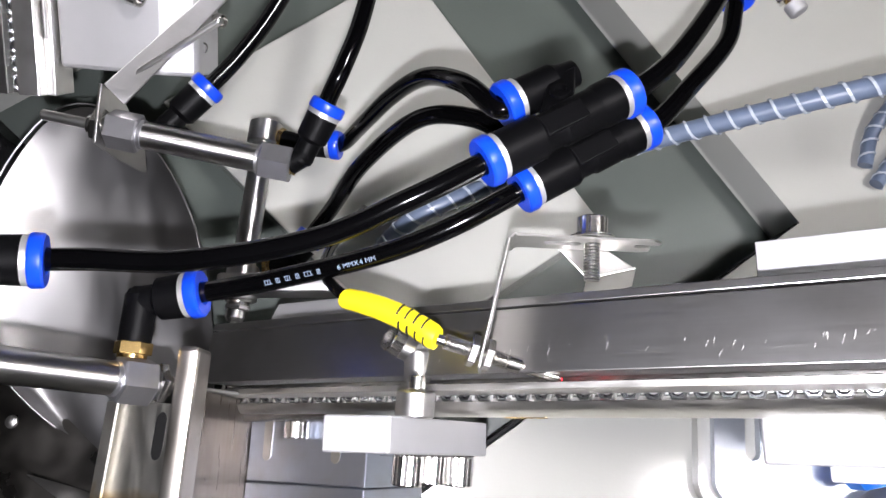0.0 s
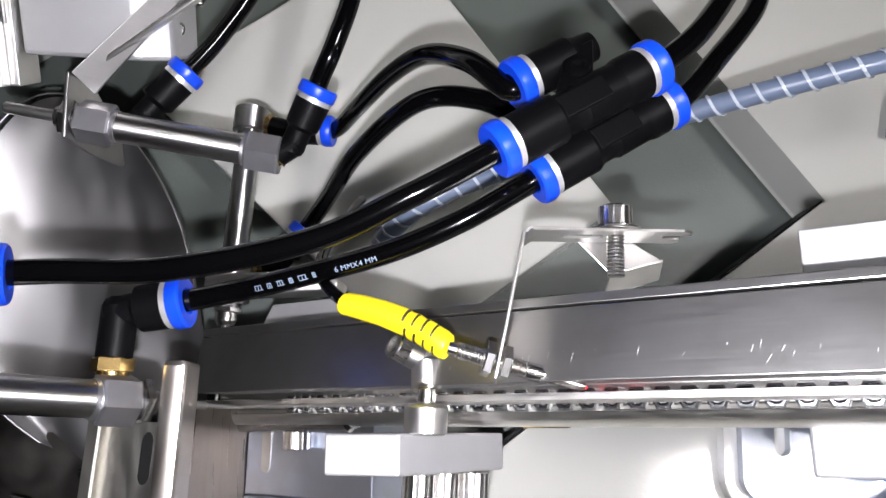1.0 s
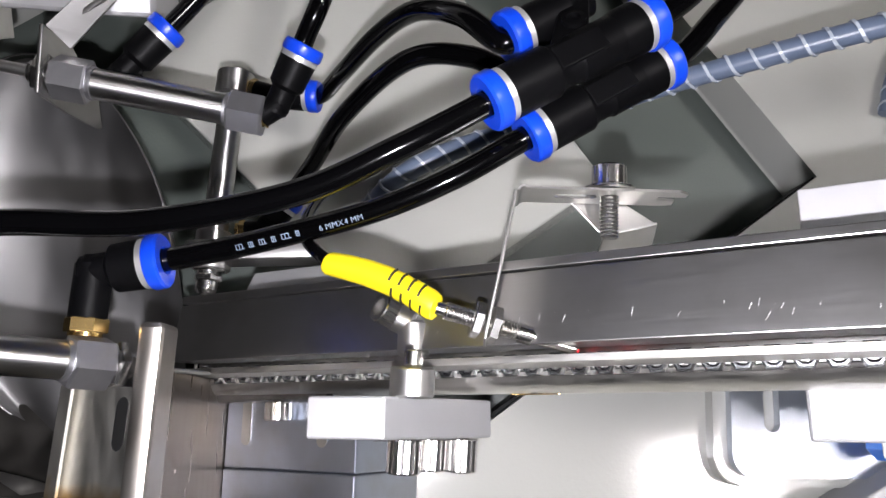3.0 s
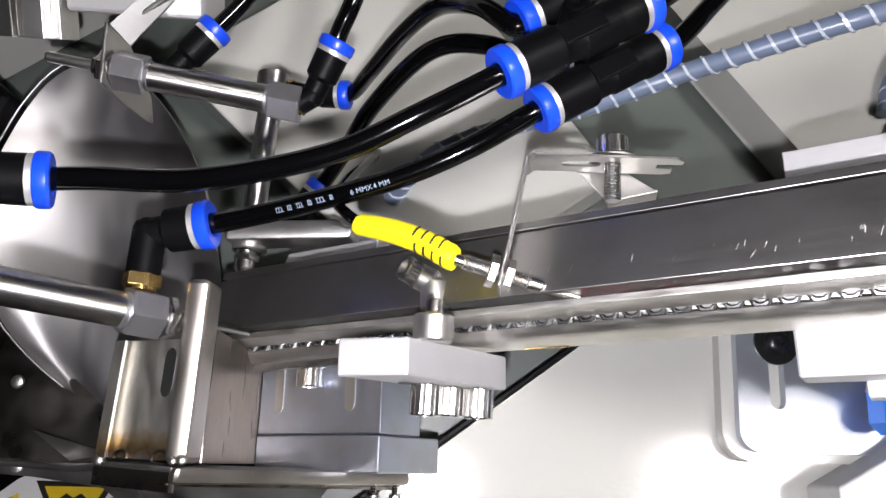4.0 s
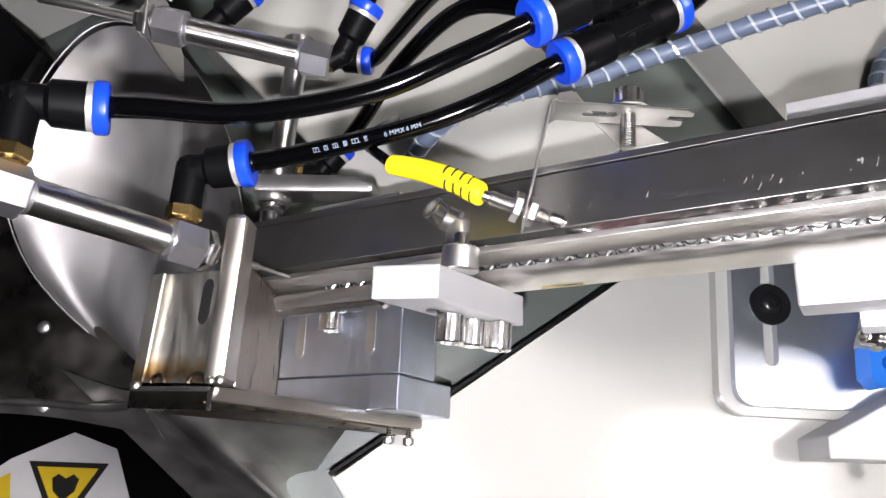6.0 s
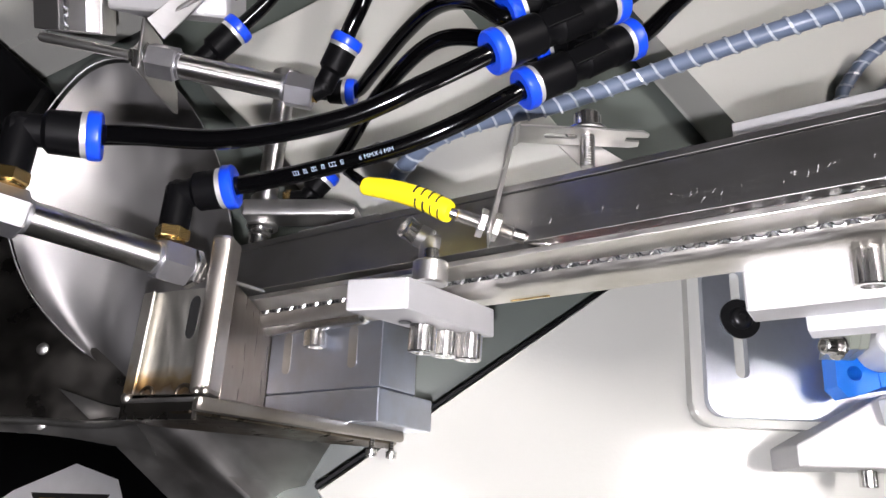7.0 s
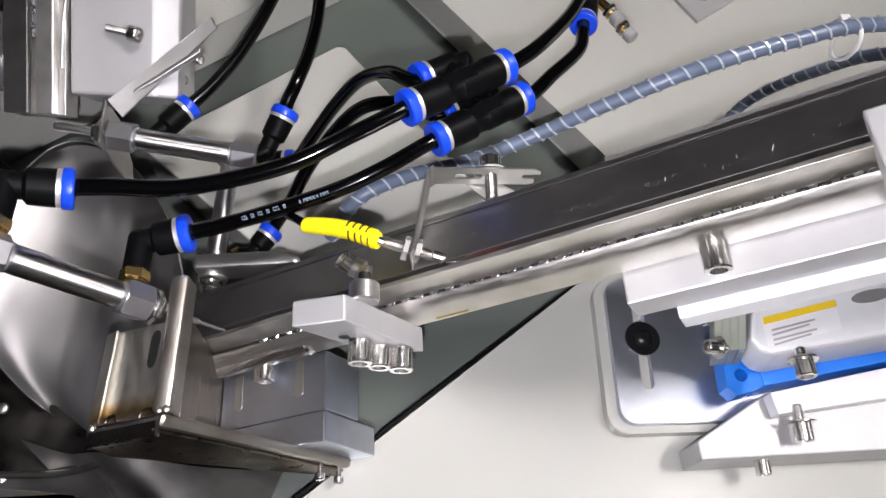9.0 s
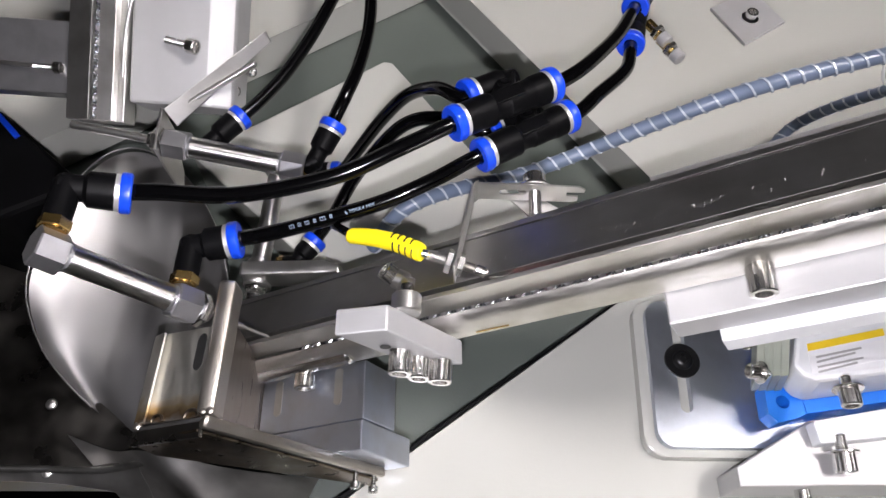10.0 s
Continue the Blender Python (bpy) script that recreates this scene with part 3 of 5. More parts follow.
def elbow(foot, corner, mouth, r, label="black push-in elbow fitting with blue release ring", nut=0.0050):
    foot, corner, mouth = Vector(foot), Vector(corner), Vector(mouth)
    up, out = (corner - foot).normalized(), (mouth - corner).normalized()
    ob = thing("elbow_fitting", foot, label, "fitting", "push-in fittings")
    bm = bmesh.new()
    hexa(bm, foot, foot + up * nut * 0.75, r * 0.80, 0.2, 0.0003)
    lathe(bm, foot - up * 0.001, up, [(0, r * 0.62), (0.001, r * 0.62)], 24)
    part("brass_nut", bm, BRASS, ob, "hexagonal brass thread nut")
    bm = bmesh.new()
    lathe(bm, foot + up * nut * 0.75, up, [(0, r * 0.70), ((corner - foot).length - nut * 0.75 + r * 0.25, r * 0.70), ((corner - foot).length - nut * 0.75 + r * 0.62, r * 0.42)], 30)
    length = (mouth - corner).length
    lathe(bm, corner - out * r * 0.55, out, [(0, r * 0.45), (r * 0.2, r * 0.68), (length * 0.30 + r * 0.5, r * 0.70), (length * 0.36 + r * 0.55, r * 0.94), (length + r * 0.55 - 0.0034, r * 0.985)], 36)
    body = part("body", bm, BLACK, ob, "black moulded plastic body")
    ring_parts(body, mouth, out, r)
    return ob


BR1, BR2 = V(-0.1095, 0.0400, 0.1262), V(-0.0755, 0.0385, 0.0896)
MOUTH1, MOUTH2 = V(-0.0912, 0.0588, 0.1205), V(-0.0583, 0.0573, 0.0912)
elbow(BR1, (-0.1090, 0.0570, 0.1265), MOUTH1, 0.0069)
elbow(BR2, (-0.0750, 0.0545, 0.0900), MOUTH2, 0.0069)
elbow((-0.0400, 0.1100, 0.0664), (-0.0345, 0.1130, 0.0680), (-0.0262, 0.1282, 0.0752), 0.0058, nut=0.0010)
elbow((-0.0865, 0.1190, 0.0660), (-0.0850, 0.1235, 0.0650), (-0.0715, 0.1382, 0.0674), 0.0058, nut=0.003)
elbow((-0.0530, 0.1370, 0.0285), (-0.0440, 0.1345, 0.0290), (-0.0288, 0.1335, 0.0310), 0.0055, nut=0.003)
elbow((-0.0540, 0.0830, 0.0240), (-0.0460, 0.0835, 0.0240), (-0.0372, 0.0945, 0.0262), 0.0055, nut=0.003)


def y_union(front, rear, out, label):
    """Two ports on one side, one on the other."""
    front, rear, out = Vector(front), Vector(rear), Vector(out)
    ob = thing("y_union_fitting", (front + out) / 2, label, "fitting", "push-in fittings")
    axis = (out - front).normalized()
    n = (out - front).length
    bm = bmesh.new()
    lathe(bm, front + axis * 0.0030, axis, [(0, 0.0065), (0.0125, 0.0065), (0.0145, 0.0054), (0.0185, 0.0054), (0.0195, 0.0060), (n * 0.70, 0.0060), (n * 0.74, 0.0065), (n - 0.0066, 0.0065)], 36)
    body = part("body", bm, BLACK, ob, "black moulded plastic body")
    bm = bmesh.new()
    lathe(bm, rear + axis * 0.0030, axis, [(0, 0.0058), (0.0125, 0.0058), (0.0150, 0.0046), (0.0200, 0.0040)], 32)
    web = (rear - front)
    prism(bm, [front + axis * 0.0150 + web * 0.1, front + axis * 0.027 + web * 0.1, front + axis * 0.024 + web * 0.9, front + axis * 0.0150 + web * 0.9],
          axis.cross(web).normalized() * 0.0040, 0.0006)
    branch = part("branch", bm, BLACK, ob)
    bm = bmesh.new()
    side = axis.cross(web).normalized()
    lathe(bm, front + axis * 0.021 + web * 0.45 - side * 0.004, side, [(0, 0.0030), (0.009, 0.0030), (0.0092, 0.0018), (0.005, 0.0017), (0.005, 0)], 22)
    part("mounting_eye", bm, BLACK, body)
    cap = bmesh.new()
    flat = axis.cross(V(0, 0, 1)).normalized()
    prism(cap, [front + axis * 0.0165 + V(0, 0, 0.0048) - flat * 0.003, front + axis * 0.0300 + V(0, 0, 0.0048) - flat * 0.003,
                front + axis * 0.0300 + V(0, 0, 0.0048) + flat * 0.003, front + axis * 0.0165 + V(0, 0, 0.0048) + flat * 0.003], V(0, 0, 0.0012), 0.0004)
    part("badge_pad", cap, BLACK, body)
    for holder, p, w in ((body, front, -axis), (branch, rear, -axis), (body, out, axis)):
        ring_parts(holder, p, w, 0.0066)
    return ob


U1, U1R, U1O = V(0.0266, 0.0886, 0.1281), V(0.0325, 0.1100, 0.1190), V(0.0650, 0.1118, 0.1246)
U2, U2R, U2O = V(0.0386, 0.0880, 0.1097), V(0.0435, 0.1085, 0.1010), V(0.0748, 0.1098, 0.1081)
y_union(U1, U1R, U1O, "black plastic three-way push-in hose union")
y_union(U2, U2R, U2O, "black plastic three-way push-in hose union beside its twin")


def hose(points, r=0.0031, label="glossy black polyurethane air hose", steps=12):
    return solid("air_hose", sweep(bmesh.new(), points, r, 20, steps), HOSE, points[0], label, "hose", "air hoses")


def into(mouth, way, deep=0.004):
    return Vector(mouth) - Vector(way).normalized() * deep


AXU1, AXU2 = (U1O - U1).normalized(), (U2O - U2).normalized()
hose([into(MOUTH1, (1, 0.05, -0.2)), MOUTH1 + V(0.012, 0.0008, 0.000), V(-0.052, 0.0610, 0.1180), V(-0.018, 0.0675, 0.1215), V(0.006, 0.0775, 0.1265), U1 - AXU1 * 0.004, U1 + AXU1 * 0.004])
TUBE2 = [into(MOUTH2, (1, 0.15, 0.05)), MOUTH2 + V(0.010, 0.0018, 0.0012), V(-0.030, 0.0625, 0.0960), V(-0.002, 0.0690, 0.1020), V(0.018, 0.0765, 0.1070), U2 - AXU2 * 0.006, U2 + AXU2 * 0.004]
printed_hose = hose(TUBE2, label="glossy black air hose with pale printed size marking")
V1, V2M = V(0.1180, 0.1900, 0.0960), V(0.1135, 0.1680, 0.0930)
hose([U1O - AXU1 * 0.004, U1O + AXU1 * 0.006, V(0.0820, 0.1270, 0.1210), V(0.1010, 0.1560, 0.1090), V1 - V(0.004, 0.008, -0.003), V1 + V(0.002, 0.006, -0.002)])
hose([U2O - AXU2 * 0.004, U2O + AXU2 * 0.006, V(0.0900, 0.1245, 0.1060), V(0.1060, 0.1450, 0.0990), V2M - V(0.002, 0.008, -0.002), V2M + V(0.001, 0.006, -0.001)])
hose([V(-0.0760, 0.1330, 0.0672), V(-0.0690, 0.1410, 0.0674), V(-0.0606, 0.1521, 0.0680), V(-0.0500, 0.1690, 0.0700), V(-0.0370, 0.1960, 0.0750), V(-0.0260, 0.2300, 0.0800), V(-0.0200, 0.2900, 0.0800)])
hose([V(-0.0282, 0.1230, 0.0730), V(-0.0256, 0.1305, 0.0775), V(-0.0205, 0.1400, 0.0830), V(-0.0150, 0.1580, 0.0850), V(-0.0115, 0.1850, 0.0850), V(-0.0120, 0.2200, 0.0850), V(-0.0140, 0.2900, 0.0850)])
hose([V(-0.0330, 0.1335, 0.0308), V(-0.0255, 0.1335, 0.0330), V(-0.0170, 0.1345, 0.0480), V(-0.0040, 0.1355, 0.0720), V(0.0080, 0.1315, 0.0940), V(0.0200, 0.1200, 0.1120), U1R - AXU1 * 0.003, U1R + AXU1 * 0.004], 0.0031)
hose([V(-0.0395, 0.0915, 0.0256), V(-0.0350, 0.0975, 0.0275), V(-0.0270, 0.1050, 0.0370), V(-0.0140, 0.1140, 0.0600), V(0.0060, 0.1190, 0.0880), V(0.0240, 0.1155, 0.0980), U2R - AXU2 * 0.004, U2R + AXU2 * 0.004], 0.0031)


def hose_print():
    """Printed marking along the second hose."""
    path = smooth_path(TUBE2, 12)
    total = [0.0]
    for a, b in zip(path, path[1:]):
        total.append(total[-1] + (b - a).length)

    def at(s):
        k = max(i for i in range(len(total) - 1) if total[i] <= s)
        t = (s - total[k]) / max(1e-9, total[k + 1] - total[k])
        way = (path[k + 1] - path[k]).normalized()
        return path[k].lerp(path[k + 1], t), way
    view = V(0.005, -0.020, 0.30)

    def put(ob, s, shift):
        p, way = at(s)
        up = (view - p)
        up = (up - way * up.dot(way)).normalized()
        side = up.cross(way)
        ob.matrix_basis = frame_matrix(way, side, up, p + up * 0.00313 + side * shift)
        ob.parent = printed_hose
        ob.matrix_basis.translation -= origin_of(printed_hose)
    for k, (s, n) in enumerate(((0.0265, 0.0026), (0.0300, 0.0016), (0.0328, 0.0022), (0.0362, 0.0014), (0.0388, 0.0030), (0.0428, 0.0012))):
        bm = bmesh.new()
        for q in range(3):
            box(bm, (n * (0.05 + 0.32 * q), -0.0006, -0.00006), (n * (0.05 + 0.32 * q) + 0.00018, 0.0007, 0.00003), 0)
        box(bm, (n * 0.1, -0.0007, -0.00006), (n * 0.9, -0.0005, 0.00003), 0)
        box(bm, (0, 0.0006, -0.00006), (n * 0.7, 0.0008, 0.00003), 0)
        ob = tagged(new("print_mark", finish(bm, "print_mark", PRINT)), "pale illegible print")
        put(ob, s, 0.0)
    for j, c in enumerate("6MMX4MM"):
        text = bpy.data.curves.new("print_letter", "FONT")
        text.body, text.size, text.extrude = c, 0.0021, 0.00003
        text.materials.append(PRINT)
        ob = tagged(new("print_letter", text), "pale printed letter")
        put(ob, 0.0490 + j * 0.0017, -0.0008)


hose_print()


# ---- sensor and its bracket ----
def sensor():
    p0, e = V(-0.0130, 0.0562, 0.0985), V(0.0147, 0.0435, 0.1085)
    a, n = (e - p0).normalized(), (e - p0).length
    ob = thing("fibre_sensor", p0, "fibre-optic sensor with a ribbed yellow boot and steel barrel", "sensor")
    sag = a.cross(V(0, 0, 1)).normalized()

    def bow(bm):
        for v in bm.verts:
            h = (v.co - p0).dot(a)
            v.co -= sag * 0.0017 * math.sin(math.pi * min(1, max(0, h / n)))
        return bm
    part("boot", bow(lathe(bmesh.new(), p0, a, [(0, 0.0026), (0.001, 0.0031), (0.006, 0.0033), (0.012, 0.0034), (0.0175, 0.0035), (0.0205, 0.0034), (0.0220, 0.0036), (0.0240, 0.0034), (0.0260, 0.0036), (n - 0.0012, 0.0036), (n, 0.0032)], 30)), YELLOW, ob, "ribbed yellow rubber boot")
    up = (V(0.0, -0.35, 1.0) - a * V(0.0, -0.35, 1.0).dot(a)).normalized()
    side = a.cross(up)
    for k in range(4):
        for flip in (-1, 1):
            at = n * 0.60 + 0.0029 * k + (0.0014 if flip > 0 else 0)
            arc = [p0 + a * at + 0.00355 * (math.cos(t) * up + math.sin(t) * side) for t in (flip * (0.20 + 1.25 * j / 5) for j in range(6))]
            part("relief_slot", bow(sweep(bmesh.new(), arc, 0.00034, 6, 3)), INK, ob, "dark strain relief slot")
    b = (V(0.0506, 0.0337, 0.1045) - e).normalized()
    prof = [(0, 0.0016), (0.0020, 0.0016), (0.0021, 0.0021)]
    for k in range(26):
        prof += [(0.0022 + 0.0007 * k, 0.0020), (0.0022 + 0.0007 * k + 0.00035, 0.0023)]
    prof += [(0.0206, 0.0020), (0.0208, 0.0023), (0.0242, 0.0023), (0.0245, 0.0017), (0.0352, 0.0013), (0.0362, 0.0008)]
    part("threaded_barrel", lathe(bmesh.new(), e, b, prof, 20), CHROME, ob, "threaded bright metal barrel")
    for k in (0.0092, 0.0136):
        part("lock_nut", hexa(bmesh.new(), e + b * k, e + b * (k + 0.0024), 0.0046, 0.3, 0.0003), CHROME, ob)
    lead = [p0 + a * 0.002, p0 - a * 0.004 + V(0, 0.002, 0), V(-0.0205, 0.0660, 0.0900), V(-0.0215, 0.0760, 0.0760), V(-0.0190, 0.0900, 0.0560), V(-0.0150, 0.1050, 0.0350)]
    part("lead", sweep(bmesh.new(), lead, 0.0017, 12), HOSE, ob, "thin black cable")
    tip = e + b * 0.0361
    part("light_tip", lathe(bmesh.new(), tip, b, [(0, 0.0004), (0.0004, 0.0004), (0.0006, 0.0001)], 10), RED, ob, "lit red fibre end")
    beam = bpy.data.lights.new("sensor_beam", "SPOT")
    beam.energy, beam.color, beam.spot_size, beam.spot_blend, beam.shadow_soft_size = 0.007, (1.0, 0.02, 0.03), radians(46), 0.6, 0.0003
    lamp = new("sensor_beam", beam)
    lamp.matrix_basis = look(tip + b * 0.0012, V(0.0560, 0.0334, 0.1060))
    return e + b * 0.0126, b


NUTP, AXS = sensor()


def sensor_bracket():
    bend = V(0.0352, 0.0738, 0.1058)
    ob = thing("sensor_bracket", V(0.058, 0.070, 0.100), "thin bent stainless sensor bracket with a slotted tab", "bracket")
    foot = NUTP + V(0.0, -0.0050, 0.000)
    arm = foot - bend
    wide = V(-0.11, -0.05, 1.0).normalized()
    wide = (wide - arm.normalized() * wide.dot(arm.normalized())).normalized()
    # upright arm, seen almost edge on, rounded over into the tab
    lift = arm.cross(wide).normalized()
    far = V(0.0785, 0.0738, 0.1050)
    run = (far - bend)
    n = run.normalized()
    corner = bend + arm.normalized() * 0.0016
    q = [corner - wide * 0.0060, corner + wide * 0.0060, foot + wide * 0.0060, foot - wide * 0.0060]
    part("arm", prism(bmesh.new(), q, lift * 0.0007, 0.0002), STEEL, ob)
    knee = bmesh.new()
    for k in range(6):
        t0, t1 = 0.5 * math.pi * k / 6, 0.5 * math.pi * (k + 1) / 6
        centre = bend + arm.normalized() * 0.0016 + n * 0.0016

        def turn(t, r):
            return centre - n * r * math.cos(t) - arm.normalized() * r * math.sin(t)
        prism(knee, [turn(t0, 0.0016), turn(t1, 0.0016), turn(t1, 0.0009), turn(t0, 0.0009)], wide * 0.0120, 0)
    bmesh.ops.translate(knee, verts=knee.verts, vec=-wide * 0.0060)
    part("knee", knee, STEEL, ob, "rounded bend of the strip")
    w2 = (wide - n * wide.dot(n)).normalized()
    nrm = n.cross(w2).normalized()
    c = [bend + n * 0.0012 + w2 * 0.0050, far + w2 * 0.0046 - run * 0.06, far + w2 * 0.0030, far + w2 * 0.0012,
         far - n * 0.007 + w2 * 0.0010, far - n * 0.007 - w2 * 0.0012, far - n * 0.002 - w2 * 0.0016, far - w2 * 0.0044 - run * 0.04, far - w2 * 0.0052 - run * 0.10, bend + n * 0.0012 - w2 * 0.0050]
    slot = []
    for k in range(20):
        t = 2 * math.pi * (k + 0.5) / 20
        slot.append(bend + n * (0.0150 + 0.0015 * math.cos(t) + (0.0040 if math.cos(t) > 0 else -0.0040)) + w2 * 0.0015 * math.sin(t))
    part("slotted_tab", plate_with_holes(bmesh.new(), c, [slot], nrm * 0.0007), STEEL, ob)
    # folded clip beneath: a sloping leaf with a lip that stands on the rail
    b0, b1, b2, b3 = V(0.0495, 0.0738, 0.1000), V(0.0600, 0.0765, 0.0990), V(0.0735, 0.0680, 0.0985), V(0.0585, 0.0640, 0.1000)
    part("clip", prism(bmesh.new(), [b0, b1, b2, b3], V(0.0, 0.0002, -0.0008), 0.0002), STEEL, ob, "sloping leaf of the clip")
    part("clip_lip", prism(bmesh.new(), [b3, b2, b2 + V(0.0004, -0.0040, -0.0060), b3 + V(0.0004, -0.0044, -0.0110)], V(0.0, 0.0008, 0), 0.0002), STEEL, ob, "lip of the clip standing on the rail")
    screw(V(0.0590, 0.0755, 0.1055), V(0.03, 1, 0.05), 1.25, True, "knurled socket cap screw clamping the sensor bracket", 0.0105)


sensor_bracket()


# ---- bracket, clamp and mounting blocks at the rail end ----
def weld_beads(parent, a, b, n, r0):
    a, b = Vector(a), Vector(b)
    for k in range(n):
        c = a.lerp(b, (k + 0.5 + random.uniform(-0.3, 0.3)) / n)
        r = r0 * random.uniform(0.55, 1.35)
        part("weld_bead", lathe(bmesh.new(), c - V(0, 0, r * 0.5), V(0, 0.3, 1), [(0, r), (r * 0.5, r * 0.92), (r * 0.8, r * 0.6), (r * 0.95, 0)], 12), SATIN, parent, "rough weld bead")


def welded_bracket():
    ob = thing("welded_bracket", V(-0.075, -0.010, 0.060), "welded stainless bracket with brown heat marks holding the air cylinder", "bracket")
    lo1, lo2 = V(-0.0930, -0.0085, 0.0640), V(-0.0640, -0.0095, 0.0790)
    up = V(0.003, 0.0345, 0.004)
    n = (lo2 - lo1).cross(up).normalized()
    n = n if n.z > 0 else -n
    part("web", prism(bmesh.new(), [lo1, lo2, lo2 + up, lo1 + up], -n * 0.0016, 0.0003), TINTED, ob, "heat-tinted stainless web")
    part("edge_flange", prism(bmesh.new(), [lo1, lo1 + (lo2 - lo1) * 0.22 + n * 0.0022, lo1 + (lo2 - lo1) * 0.22 + n * 0.0022 + up, lo1 + up], -n * 0.0012, 0.0003), TINTED, ob)
    s0, s1 = V(-0.0648, -0.0100, 0.0850), V(-0.0583, -0.0100, 0.0850)
    tall = V(0.0018, 0.0520, 0.0030)
    part("upright_strip", prism(bmesh.new(), [s0, s1, s1 + tall, s0 + tall], V(0.001, 0, -0.0120), 0.0016), SATIN, ob)
    part("side_plate", prism(bmesh.new(), [V(-0.0590, -0.0100, 0.0725), V(-0.0590, 0.0300, 0.0735), V(-0.0572, 0.0300, 0.0100), V(-0.0572, -0.0100, 0.0100)], V(0.0012, 0, 0), 0.0003), STRAW, ob, "straw-tinted stainless side plate")
    # The web is not cut: a black patch stands in for the slot's shade.
    slot = bmesh.new()
    c = lo1.lerp(lo2, 0.78) + up * 0.72 + n * 0.0001
    e1, e2 = (lo2 - lo1).normalized(), up.normalized()
    prism(slot, [c + 0.0022 * math.cos(t) * e1 + (0.0032 * math.sin(t) + (0.004 if math.sin(t) > 0 else -0.004)) * e2 for t in (2 * math.pi * k / 20 for k in range(20))], n * 0.0002, 0)
    part("slot", slot, INK, ob)
    # lower arm: an open channel running down beside the blocks
    a0, a1 = V(-0.0625, -0.0110, 0.0860), V(-0.0010, -0.0120, 0.0100)
    run = a1 - a0
    part("arm_top", prism(bmesh.new(), [a0, a1, a1 + V(0, -0.0046, 0), a0 + V(-0.001, -0.0046, -0.001)], run.cross(V(0, 1, 0)).normalized() * 0.0036, 0.0016), SATIN, ob, "rounded bend of the bracket arm")
    part("arm_face", prism(bmesh.new(), [lo1 + V(0.001, -0.0072, -0.002), a0 + V(-0.001, -0.0052, -0.002), a1 + V(-0.001, -0.0050, -0.002), a1 + V(-0.004, -0.0066, -0.006), lo1 + V(0.006, -0.0086, -0.012)], V(0, 0.0010, 0.0004), 0.0003), BROWNED, ob, "brown heat-stained face of the arm")
    b0 = lo1 + V(0, -0.0012, 0)
    part("arm_side", prism(bmesh.new(), [b0, a0 + V(0, 0, -0.002), a1 + V(0, 0, -0.002), a1 + V(-0.020, 0.0, -0.018), b0 + V(0.004, 0, -0.018)], V(0, -0.0014, 0), 0.0004), SHEET, ob)
    part("arm_foot", prism(bmesh.new(), [b0 + V(0, -0.0014, 0), a0 + V(0, -0.0014, -0.002), a0 + V(0, -0.0070, -0.002), b0 + V(0, -0.0070, 0)], V(0.001, 0, -0.0018), 0.0004), DARKSHEET, ob)
    for k, r in ((0.36, 0.0026), (0.86, 0.0032)):
        c = lo1.lerp(lo2, k) + n * 0.0004
        arc = [c + e1 * r * math.cos(t) + e2 * r * 0.9 * math.sin(t) for t in (math.pi * j / 8 for j in range(9))]
        part("weld_mark", sweep(bmesh.new(), arc, 0.0007, 10, 3), BROWNED, ob, "half-round brown weld mark")
    weld_beads(ob, lo1 + V(0.000, -0.001, 0.001), lo1 + V(0.003, -0.001, 0.002), 1, 0.0016)
    weld_beads(ob, s0 + V(0.0018, 0.0005, 0.0005), s1 + V(0, 0.001, 0.0005), 2, 0.0018)
    for k in (0.80, 0.92):
        screw(a0.lerp(a1, k) + V(0.002, -0.0080, -0.006), V(0, -1, 0), 0.62)
    return ob


welded_bracket()


def clamp_block():
    ring = [(-0.0158, 0.1035), (0.0028, 0.1085), (0.0315, 0.0755), (0.0140, 0.0735)]
    solid("clamp_block", prism(bmesh.new(), [(x, 0.0226, z) for x, z in ring], V(0, -0.0100, 0), 0.0006), ALU, (0.004, 0.017, 0.09),
          "pale bead-blasted aluminium clamp block on the rail", "clamp block")
    ob = thing("clamp_post", V(0.0102, 0.0262, 0.1000), "round steel clamp post with a cross screw", "post")
    part("post", rod(bmesh.new(), V(0.0092, 0.0224, 0.1010), V(0.0094, 0.0298, 0.1015), 0.0055, 36, 0.0006), STEEL, ob)
    part("cap", rod(bmesh.new(), V(0.0094, 0.0298, 0.1015), V(0.0096, 0.0340, 0.1015), 0.0024, 24, 0.0005), CHROME, ob)
    part("back_post", rod(bmesh.new(), V(0.0094, 0.0335, 0.0868), V(0.0094, 0.0430, 0.0868), 0.0042, 30, 0.0008), STEEL, ob)
    part("cross_collar", rod(bmesh.new(), V(0.0042, 0.0446, 0.0862), V(0.0094, 0.0420, 0.0868), 0.0040, 30, 0.0006), STEEL, ob)
    screw(V(0.0042, 0.0446, 0.0862), V(-0.75, 0.35, 0.55), 1.15)
    for p, k in (((0.0078, 0.0124, 0.0890), 1.0), ((0.0148, 0.0124, 0.0825), 0.95), ((0.0228, 0.0124, 0.0800), 1.0)):
        screw(V(*p), V(-0.05, -1, -0.04), k * 1.25, tall=1.5, reach=0.0012)
    # No holes are cut: flat dark discs stand in for the shade in them.
    for p in ((0.0020, 0.0121, 0.0945), (0.0055, 0.0121, 0.0915)):
        part("bore", rod(bmesh.new(), V(*p), V(p[0], p[1] - 0.00012, p[2]), 0.0021, 20, 0), BLACKOX, bpy.data.objects["clamp_block"], "flat dark disc standing in for the shade of a bore")


clamp_block()


